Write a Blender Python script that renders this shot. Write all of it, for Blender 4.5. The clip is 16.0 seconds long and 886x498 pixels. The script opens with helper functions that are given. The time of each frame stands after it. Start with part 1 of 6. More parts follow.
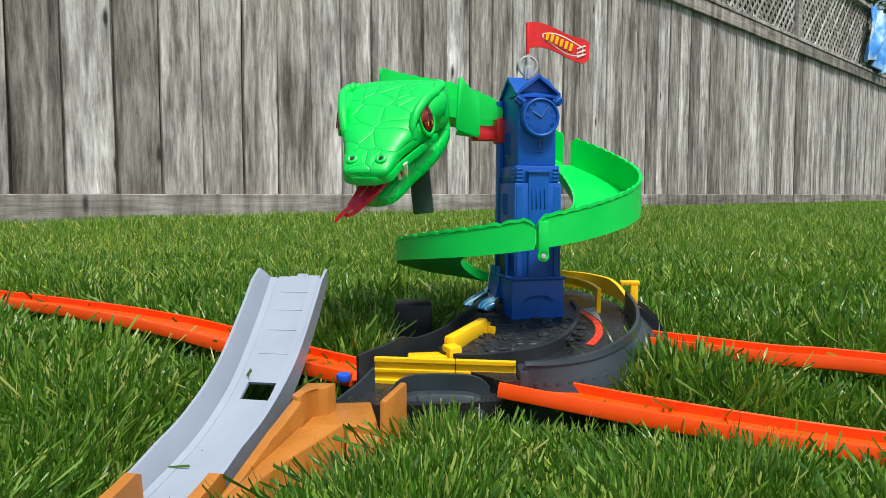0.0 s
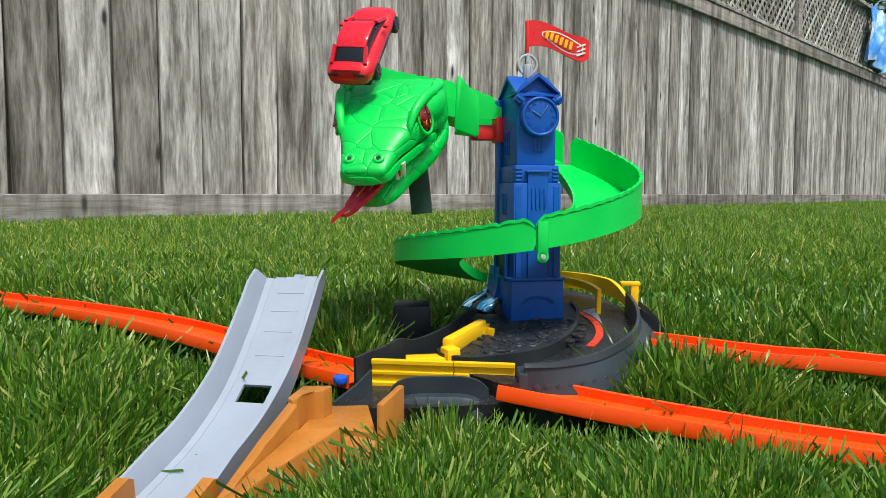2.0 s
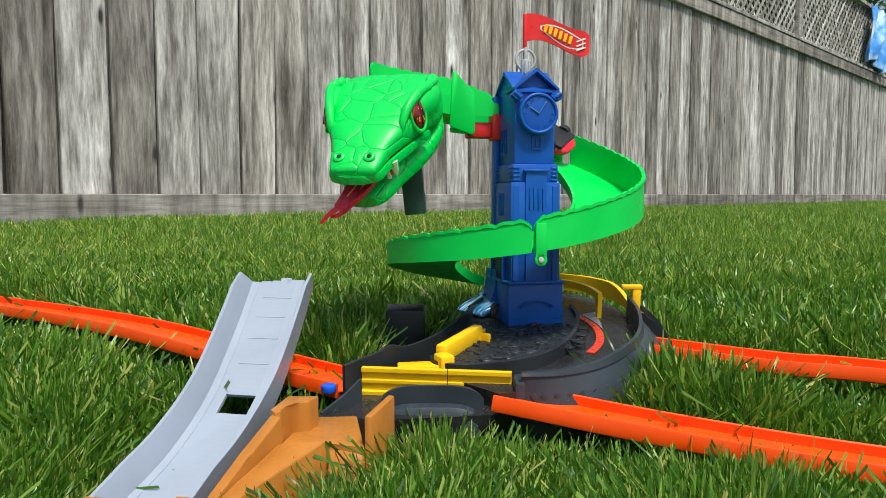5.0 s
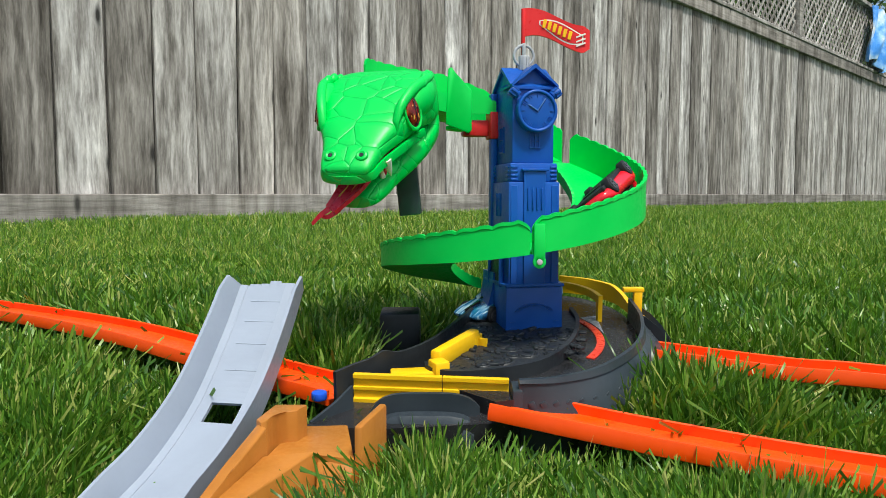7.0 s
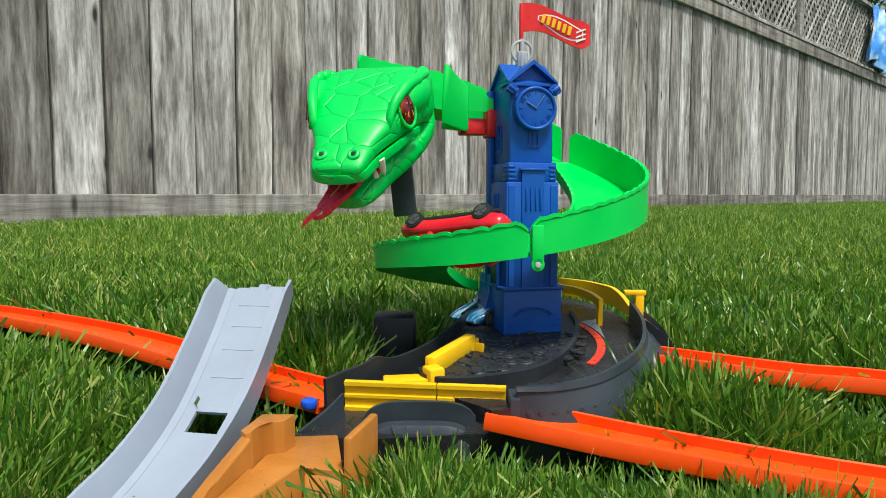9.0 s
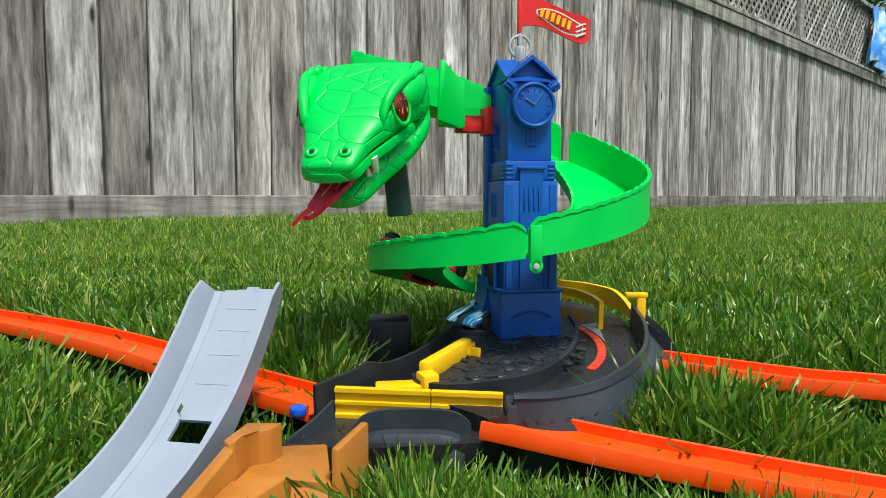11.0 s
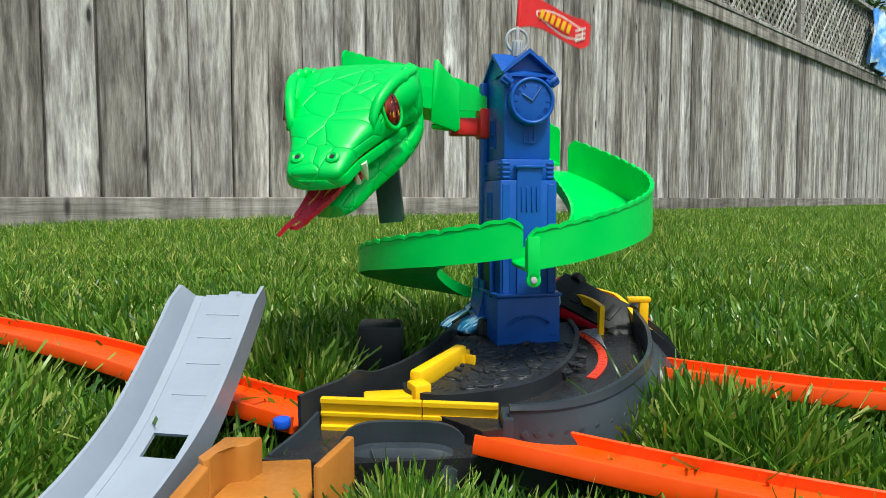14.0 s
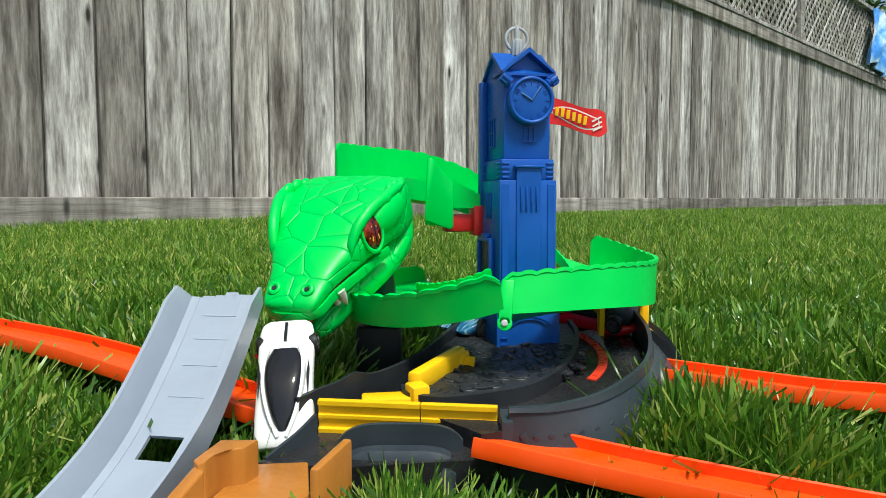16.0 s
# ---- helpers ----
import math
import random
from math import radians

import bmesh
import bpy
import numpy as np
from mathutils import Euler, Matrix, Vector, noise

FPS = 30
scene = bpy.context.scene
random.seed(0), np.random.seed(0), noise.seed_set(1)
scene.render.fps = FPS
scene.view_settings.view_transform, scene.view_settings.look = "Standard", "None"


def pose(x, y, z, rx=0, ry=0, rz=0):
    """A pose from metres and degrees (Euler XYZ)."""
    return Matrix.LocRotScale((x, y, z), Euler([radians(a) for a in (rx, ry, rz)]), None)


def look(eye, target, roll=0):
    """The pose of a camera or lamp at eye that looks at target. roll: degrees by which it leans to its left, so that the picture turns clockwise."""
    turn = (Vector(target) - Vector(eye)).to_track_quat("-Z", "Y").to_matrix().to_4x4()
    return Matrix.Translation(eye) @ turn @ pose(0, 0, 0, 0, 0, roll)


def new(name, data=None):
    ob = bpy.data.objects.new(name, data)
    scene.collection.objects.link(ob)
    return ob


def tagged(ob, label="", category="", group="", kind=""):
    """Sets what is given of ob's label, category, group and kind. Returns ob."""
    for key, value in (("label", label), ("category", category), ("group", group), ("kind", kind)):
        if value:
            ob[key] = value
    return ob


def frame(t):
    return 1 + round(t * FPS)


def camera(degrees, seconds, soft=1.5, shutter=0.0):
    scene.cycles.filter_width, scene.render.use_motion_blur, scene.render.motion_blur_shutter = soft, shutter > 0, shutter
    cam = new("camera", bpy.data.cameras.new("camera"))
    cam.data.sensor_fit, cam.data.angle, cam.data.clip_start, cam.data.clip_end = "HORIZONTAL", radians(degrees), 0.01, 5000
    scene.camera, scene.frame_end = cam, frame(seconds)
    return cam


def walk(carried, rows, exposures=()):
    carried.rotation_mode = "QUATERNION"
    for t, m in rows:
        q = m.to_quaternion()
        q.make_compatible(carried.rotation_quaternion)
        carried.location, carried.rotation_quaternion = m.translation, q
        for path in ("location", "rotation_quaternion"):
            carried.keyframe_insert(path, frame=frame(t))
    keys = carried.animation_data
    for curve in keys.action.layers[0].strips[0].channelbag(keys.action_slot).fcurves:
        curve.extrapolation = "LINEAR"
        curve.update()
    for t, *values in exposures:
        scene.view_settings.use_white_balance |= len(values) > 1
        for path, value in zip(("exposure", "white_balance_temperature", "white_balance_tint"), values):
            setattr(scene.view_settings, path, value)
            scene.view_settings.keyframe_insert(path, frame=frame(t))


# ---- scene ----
cam = camera(61.98, 16.0, soft=0.9, shutter=0.3)
PITCH = -4.21


def eye_row(t, d, lift=0.0, tilt=0.0):
    """A row of the camera's glide: d is how far it has moved forward, in metres."""
    return (t, pose(0.19 * d, d, 0.10 + lift, 90 + PITCH + tilt, 0, 0))


walk(cam, [eye_row(0, -0.0362), eye_row(0.5, -0.0360), eye_row(1, -0.0350), eye_row(2, -0.0313),
           eye_row(3, -0.0262), eye_row(4, -0.0200), eye_row(5.2, -0.0121), eye_row(6.5, -0.0033),
           eye_row(7, 0), eye_row(8, 0.0067), eye_row(9, 0.0133, 0, 0.02), eye_row(10.2, 0.0212, -0.0006, 0.08),
           eye_row(11.5, 0.0297, -0.0014, 0.16), eye_row(12.5, 0.0359, -0.002, 0.25), eye_row(13.5, 0.0416, -0.0022, 0.28),
           eye_row(14.3, 0.0453, -0.0022, 0.30), eye_row(15, 0.0468, -0.0022, 0.30), eye_row(16, 0.0472, -0.0022, 0.30)],
     exposures=[(0, 0.11, 6500, 4), (8, 0.11, 6500, 2), (16, 0.10, 6500, -1)])

# world and sun
SUN_EL, SUN_AZ = 62, 150          # degrees: height, and bearing clockwise from +y
world = bpy.data.worlds.new("sky")
scene.world = world
world.use_nodes = True
wn = world.node_tree
sky = wn.nodes.new("ShaderNodeTexSky")
sky.sky_type, sky.sun_disc = "NISHITA", False
sky.sun_elevation, sky.sun_rotation = radians(SUN_EL), radians(SUN_AZ)
sky.air_density, sky.dust_density, sky.ozone_density = 1.0, 3.0, 1.0
wn.links.new(sky.outputs[0], wn.nodes["Background"].inputs[0])
wn.nodes["Background"].inputs[1].default_value = 0.14
sun = new("sun", bpy.data.lights.new("sun", "SUN"))
sun.data.energy, sun.data.angle, sun.data.color = 3.7, radians(11), (1.0, 0.965, 0.92)
to_sun = Vector((math.sin(radians(SUN_AZ)) * math.cos(radians(SUN_EL)), math.cos(radians(SUN_AZ)) * math.cos(radians(SUN_EL)), math.sin(radians(SUN_EL))))
sun.matrix_world = look(to_sun * 20, (0, 0, 0))

# ---- materials ----


def mat(name, color, rough=0.5, spec=0.5):
    m = bpy.data.materials.new(name)
    m.use_nodes = True
    nt = m.node_tree
    b = nt.nodes["Principled BSDF"]
    b.inputs["Base Color"].default_value = (*color, 1)
    b.inputs["Roughness"].default_value = rough
    b.inputs["Specular IOR Level"].default_value = spec
    return m, nt, b


def ramp_node(nt, fac, stops):
    r = nt.nodes.new("ShaderNodeValToRGB")
    e = r.color_ramp.elements
    while len(e) < len(stops):
        e.new(0.5)
    for el, (p, c) in zip(e, stops):
        el.position, el.color = p, (*c, 1)
    nt.links.new(fac, r.inputs[0])
    return r.outputs[0]


def noise_node(nt, scale, detail=4, vec=None, rough=0.55):
    n = nt.nodes.new("ShaderNodeTexNoise")
    n.inputs["Scale"].default_value, n.inputs["Detail"].default_value = scale, detail
    n.inputs["Roughness"].default_value = rough
    if vec is not None:
        nt.links.new(vec, n.inputs["Vector"])
    return n.outputs["Fac"]


def coords(nt, scale=(1, 1, 1), which="Object"):
    tc, mp = nt.nodes.new("ShaderNodeTexCoord"), nt.nodes.new("ShaderNodeMapping")
    mp.inputs["Scale"].default_value = scale
    nt.links.new(tc.outputs[which], mp.inputs[0])
    return mp.outputs[0]


def mix_node(nt, fac, a, b, mode="MIX"):
    n = nt.nodes.new("ShaderNodeMix")
    n.data_type, n.blend_type = "RGBA", mode
    for sock, v in ((n.inputs[0], fac), (n.inputs[6], a), (n.inputs[7], b)):
        if isinstance(v, (int, float)):
            sock.default_value = v
        elif isinstance(v, tuple):
            sock.default_value = (*v, 1)
        else:
            nt.links.new(v, sock)
    return n.outputs[2]


def bump(nt, b, height, strength, dist):
    n = nt.nodes.new("ShaderNodeBump")
    n.inputs["Strength"].default_value, n.inputs["Distance"].default_value = strength, dist
    nt.links.new(height, n.inputs["Height"])
    nt.links.new(n.outputs[0], b.inputs["Normal"])
    return n


def plastic(name, color, rough=0.38, wear=0.12, sss=0.0, spec=0.32):
    """Moulded toy plastic: slight colour drift, scuffs and an orange-peel surface."""
    m, nt, b = mat(name, color, rough, spec)
    v = coords(nt)
    big, fine = noise_node(nt, 40, 5, v), noise_node(nt, 420, 3, v)
    dark = tuple(c * (1 - wear) for c in color)
    lite = tuple(min(1, c * (1 + wear * 0.6) + 0.01) for c in color)
    nt.links.new(ramp_node(nt, big, [(0.3, dark), (0.7, lite)]), b.inputs["Base Color"])
    nt.links.new(ramp_node(nt, fine, [(0.35, (rough - 0.08,) * 3), (0.7, (rough + 0.12,) * 3)]), b.inputs["Roughness"])
    bump(nt, b, fine, 0.12, 0.0004)
    if sss:
        b.inputs["Subsurface Weight"].default_value = sss
        b.inputs["Subsurface Radius"].default_value = (0.4, 1.0, 0.4)
        b.inputs["Subsurface Scale"].default_value = 0.003
    return m


def scaly(name, color):
    """Green plastic with moulded snake scales."""
    m, nt, b = mat(name, color, 0.42)
    v = coords(nt, (1, 1.0, 1.0))
    vo = nt.nodes.new("ShaderNodeTexVoronoi")
    vo.feature = "DISTANCE_TO_EDGE"
    vo.inputs["Scale"].default_value = 68
    nt.links.new(v, vo.inputs["Vector"])
    edge = ramp_node(nt, vo.outputs["Distance"], [(0.0, (0, 0, 0)), (0.03, (0.6, 0.6, 0.6)), (0.16, (1, 1, 1))])
    big = noise_node(nt, 35, 4, v)
    nt.links.new(ramp_node(nt, big, [(0.3, tuple(c * 0.9 for c in color)), (0.7, color)]), b.inputs["Base Color"])
    bump(nt, b, edge, 0.6, 0.0011)
    return m


GREEN = plastic("green_plastic", (0.006, 0.60, 0.075), 0.40, 0.08)
SCALES = scaly("green_scaled_plastic", (0.006, 0.60, 0.075))
BLUE = plastic("blue_plastic", (0.003, 0.080, 0.40), 0.36, 0.15)
RED = plastic("red_plastic", (0.72, 0.018, 0.02), 0.35)
ORANGE = plastic("orange_plastic", (0.93, 0.075, 0.0), 0.40, 0.06)
YELLOW = plastic("yellow_plastic", (0.90, 0.52, 0.006), 0.38, 0.08)
GREY = plastic("grey_plastic", (0.31, 0.35, 0.425), 0.36, 0.05)
SLATE = plastic("slate_plastic", (0.030, 0.040, 0.050), 0.36, 0.2)
BLACK = plastic("charcoal_plastic", (0.018, 0.021, 0.025), 0.42, 0.25)
BROWN = plastic("brown_plastic", (0.46, 0.17, 0.025), 0.36, 0.2)
TONGUE = plastic("pink_red_plastic", (0.62, 0.02, 0.045), 0.30)
MAW = plastic("dark_red_plastic", (0.14, 0.008, 0.012), 0.4)
IVORY = plastic("ivory_plastic", (0.80, 0.78, 0.70), 0.35)
GOLD = plastic("gold_paint", (0.75, 0.42, 0.06), 0.35)
SILVER = plastic("silver_plastic", (0.42, 0.43, 0.45), 0.28)
CARRED = plastic("red_car_paint", (0.72, 0.008, 0.022), 0.16, 0.05, spec=0.5)
CARWHITE = plastic("white_car_paint", (0.84, 0.84, 0.84), 0.14, 0.03, spec=0.5)
CARBLUE = plastic("blue_car_paint", (0.02, 0.16, 0.30), 0.15, 0.2, spec=0.5)
GLASS = plastic("smoked_glass", (0.008, 0.008, 0.010), 0.06, 0.0, spec=0.5)
TYRE = plastic("black_tyre", (0.010, 0.010, 0.011), 0.5, 0.1)
RIM = plastic("dark_rim", (0.06, 0.06, 0.065), 0.3)
DECAL = plastic("dark_lane_decal", (0.016, 0.016, 0.018), 0.20, 0.3)
WEDGE = plastic("pale_lane_plastic", (0.26, 0.30, 0.36), 0.25, 0.2)
STRIPE = plastic("red_lane_stripe", (0.75, 0.05, 0.02), 0.3)
LIGHTBLUE = plastic("blue_cap_plastic", (0.01, 0.09, 0.62), 0.4)

# ---- mesh helpers ----


def part(name, bm, material, parent=None, label="", smooth=40):
    """One bmesh as one mesh object, under a thing if given."""
    me = bpy.data.meshes.new(name)
    bmesh.ops.recalc_face_normals(bm, faces=bm.faces)
    bm.to_mesh(me)
    bm.free()
    for mm in (material if isinstance(material, (list, tuple)) else [material]):
        me.materials.append(mm)
    if smooth:
        for p in me.polygons:
            p.use_smooth = True
        me.set_sharp_from_angle(angle=radians(smooth))
    ob = new(name, me)
    ob.parent = parent
    if label:
        ob["label"] = label
    return ob


def thing(name, m, label, category, group="", kind=""):
    ob = new(name)
    ob.empty_display_size = 0.01
    ob.matrix_basis = m
    return tagged(ob, label, category, group, kind)


def box(bm, c, s, rot=None, bevel=0.0, seg=2, taper=1.0):
    """A bevelled box: centre, size, optional turn; taper narrows its top."""
    r = bmesh.ops.create_cube(bm, size=1)
    vs = r["verts"]
    for v in vs:
        k = taper if v.co.z > 0 else 1
        v.co = Vector((v.co.x * s[0] * k, v.co.y * s[1] * k, v.co.z * s[2]))
    if bevel:
        es = list({e for v in vs for e in v.link_edges})
        vs = list({v for f in bmesh.ops.bevel(bm, geom=es, offset=bevel, segments=seg, profile=0.5, affect="EDGES")["faces"] for v in f.verts} | {v for v in vs if v.is_valid})
    m = Matrix.Translation(c) @ (rot or Matrix())
    bmesh.ops.transform(bm, matrix=m, verts=[v for v in vs if v.is_valid])
    return bm


def cyl(bm, c, r, h, rot=None, seg=24, r2=None, bevel=0.0):
    g = bmesh.ops.create_cone(bm, cap_ends=True, segments=seg, radius1=r, radius2=r if r2 is None else r2, depth=h)
    vs = g["verts"]
    if bevel:
        es = list({e for v in vs for e in v.link_edges if abs(e.verts[0].co.z - e.verts[1].co.z) < 1e-9})
        vs = list({v for f in bmesh.ops.bevel(bm, geom=es, offset=bevel, segments=2, profile=0.5, affect="EDGES")["faces"] for v in f.verts} | {v for v in vs if v.is_valid})
    bmesh.ops.transform(bm, matrix=Matrix.Translation(c) @ (rot or Matrix()), verts=[v for v in vs if v.is_valid])
    return bm


def ring(bm, c, R, r, rot=None, seg=40, rs=12):
    m = Matrix.Translation(c) @ (rot or Matrix())
    rows = [[bm.verts.new(m @ Vector(((R + r * math.cos(b)) * math.cos(a), (R + r * math.cos(b)) * math.sin(a), r * math.sin(b))))
             for b in [2 * math.pi * j / rs for j in range(rs)]] for a in [2 * math.pi * i / seg for i in range(seg)]]
    for i in range(seg):
        for j in range(rs):
            bm.faces.new((rows[i][j], rows[(i + 1) % seg][j], rows[(i + 1) % seg][(j + 1) % rs], rows[i][(j + 1) % rs]))
    return bm


def catmull(pts, n):
    """A smooth line of n points through a few control points (tuples of any length)."""
    P = [np.array(p, float) for p in pts]
    P = [2 * P[0] - P[1], *P, 2 * P[-1] - P[-2]]
    out = []
    for k in range(n):
        u = k / (n - 1) * (len(pts) - 1)
        i = min(int(u), len(pts) - 2)
        f = u - i
        a, b, c, d = P[i:i + 4]
        out.append(0.5 * (2 * b + (c - a) * f + (2 * a - 5 * b + 4 * c - d) * f ** 2 + (3 * b - a - 3 * c + d) * f ** 3))
    return out


def sweep(bm, line, section, up=None):
    """Carries a closed outline along a line. section(i, u) gives (side, height) pairs; side is to the left of travel."""
    n = len(line)
    rows = []
    L = [Vector(p[:3]) for p in line]
    for i in range(n):
        t = (L[min(i + 1, n - 1)] - L[max(i - 1, 0)]).normalized()
        side = Vector((0, 0, 1)).cross(t).normalized()
        top = t.cross(side).normalized() if up is None else Vector(up)
        rows.append([bm.verts.new(L[i] + side * a + top * b) for a, b in section(i, i / (n - 1))])
    k = len(rows[0])
    for i in range(n - 1):
        for j in range(k):
            bm.faces.new((rows[i][j], rows[i + 1][j], rows[i + 1][(j + 1) % k], rows[i][(j + 1) % k]))
    bm.faces.new(rows[0])
    bm.faces.new(rows[-1][::-1])
    return bm


def channel(w, hl, hr, t):
    """Outline of a track: floor with a left and a right wall, all of thickness t."""
    a, b = w / 2, w / 2 - t
    return [(a, 0), (a, hl), (b, hl), (b, t), (-b, t), (-b, hr), (-a, hr), (-a, 0)]


def loft(bm, loops, caps=True):
    rows = [[bm.verts.new(p) for p in loop] for loop in loops]
    k = len(rows[0])
    for i in range(len(rows) - 1):
        for j in range(k):
            bm.faces.new((rows[i][j], rows[i + 1][j], rows[i + 1][(j + 1) % k], rows[i][(j + 1) % k]))
    if caps:
        bm.faces.new(rows[0][::-1])
        bm.faces.new(rows[-1])
    return bm


def plate(bm, outline, z0, z1, m=None):
    """An upright slab with a given plan outline."""
    lo = [Vector((x, y, z0)) for x, y in outline]
    hi = [Vector((x, y, z1)) for x, y in outline]
    if m is not None:
        lo, hi = [m @ p for p in lo], [m @ p for p in hi]
    return loft(bm, [lo, hi])


CM = 0.01

# ---- ground and lawn ----


def soil(x, y):
    """Height of the lawn's soil."""
    k = min(1, max(0, (y - 0.22) / 0.3))
    far = min(1, max(0, (y - 0.6) / 1.8))
    return -0.037 + 0.022 * k * k * (3 - 2 * k) + 0.012 * far + 0.003 * math.sin(7 * x + 2 * y) * math.sin(5 * y + 1) * min(1, y)


def build_ground():
    m, nt, b = mat("soil_and_thatch", (0.05, 0.06, 0.02), 0.9)
    v = coords(nt)
    nt.links.new(ramp_node(nt, noise_node(nt, 30, 6, v), [(0.3, (0.016, 0.040, 0.007)), (0.55, (0.034, 0.092, 0.014)), (0.75, (0.072, 0.145, 0.028))]), b.inputs["Base Color"])
    bump(nt, b, noise_node(nt, 120, 4, v), 0.6, 0.01)
    bm = bmesh.new()
    xs = [-4000, -300, -30, -8, -4] + [-2 + 0.1 * i for i in range(41)] + [3, 4, 6, 8, 12, 30, 300, 4000]
    ys = [-4000, -300, -30, -6, -2, -1] + [-0.6 + 0.06 * i for i in range(50)] + [3, 4, 6, 8, 10, 14, 30, 300, 4000]
    g = [[bm.verts.new((x, y, soil(x, y))) for x in xs] for y in ys]
    for j in range(len(ys) - 1):
        for i in range(len(xs) - 1):
            bm.faces.new((g[j][i], g[j][i + 1], g[j + 1][i + 1], g[j + 1][i]))
    tagged(part("ground", bm, m), "dark soil and thatch under a mown lawn", "ground", kind="structure")


build_ground()

FENCE_P, FENCE_D = Vector((-0.995, 2.40, 0)), Vector((math.cos(radians(46.3)), math.sin(radians(46.3)), 0))
FENCE_N = Vector((FENCE_D.y, -FENCE_D.x, 0))   # towards the lawn


def fence_front(x, y):
    return (Vector((x, y, 0)) - FENCE_P).dot(FENCE_N)


# plan outlines of what presses the grass down: capsules (x0, y0, x1, y1, radius, soft edge)
PRESSED = [(0.07, 0.44, 0.066, 0.48, 0.067, 0.012), (0.03, 0.42, 0.03, 0.42, 0.072, 0.012), (-0.03, 0.345, 0.0, 0.36, 0.026, 0.012), (-0.048, 0.318, -0.053, 0.285, 0.023, 0.02), (-0.053, 0.285, -0.090, 0.215, 0.018, 0.02),
           (0.0, 0.338, 0.03, 0.338, 0.014, 0.012), (-0.122, 0.20, -0.104, 0.31, 0.028, 0.03), (-0.104, 0.31, -0.098, 0.345, 0.014, 0.02), (0.030, 0.328, 0.175, 0.2720, 0.0205, 0.026),
           (0.175, 0.2720, 0.45, 0.177, 0.0205, 0.026), (0.122, 0.427, 0.2252, 0.374, 0.0205, 0.03), (0.2252, 0.374, 0.45, 0.272, 0.0205, 0.03), (-0.025, 0.45, -0.025, 0.45, 0.016, 0.012), (-0.06, 0.372, -0.2, 0.462, 0.018, 0.03), (-0.2, 0.462, -0.6, 0.70, 0.017, 0.03)]


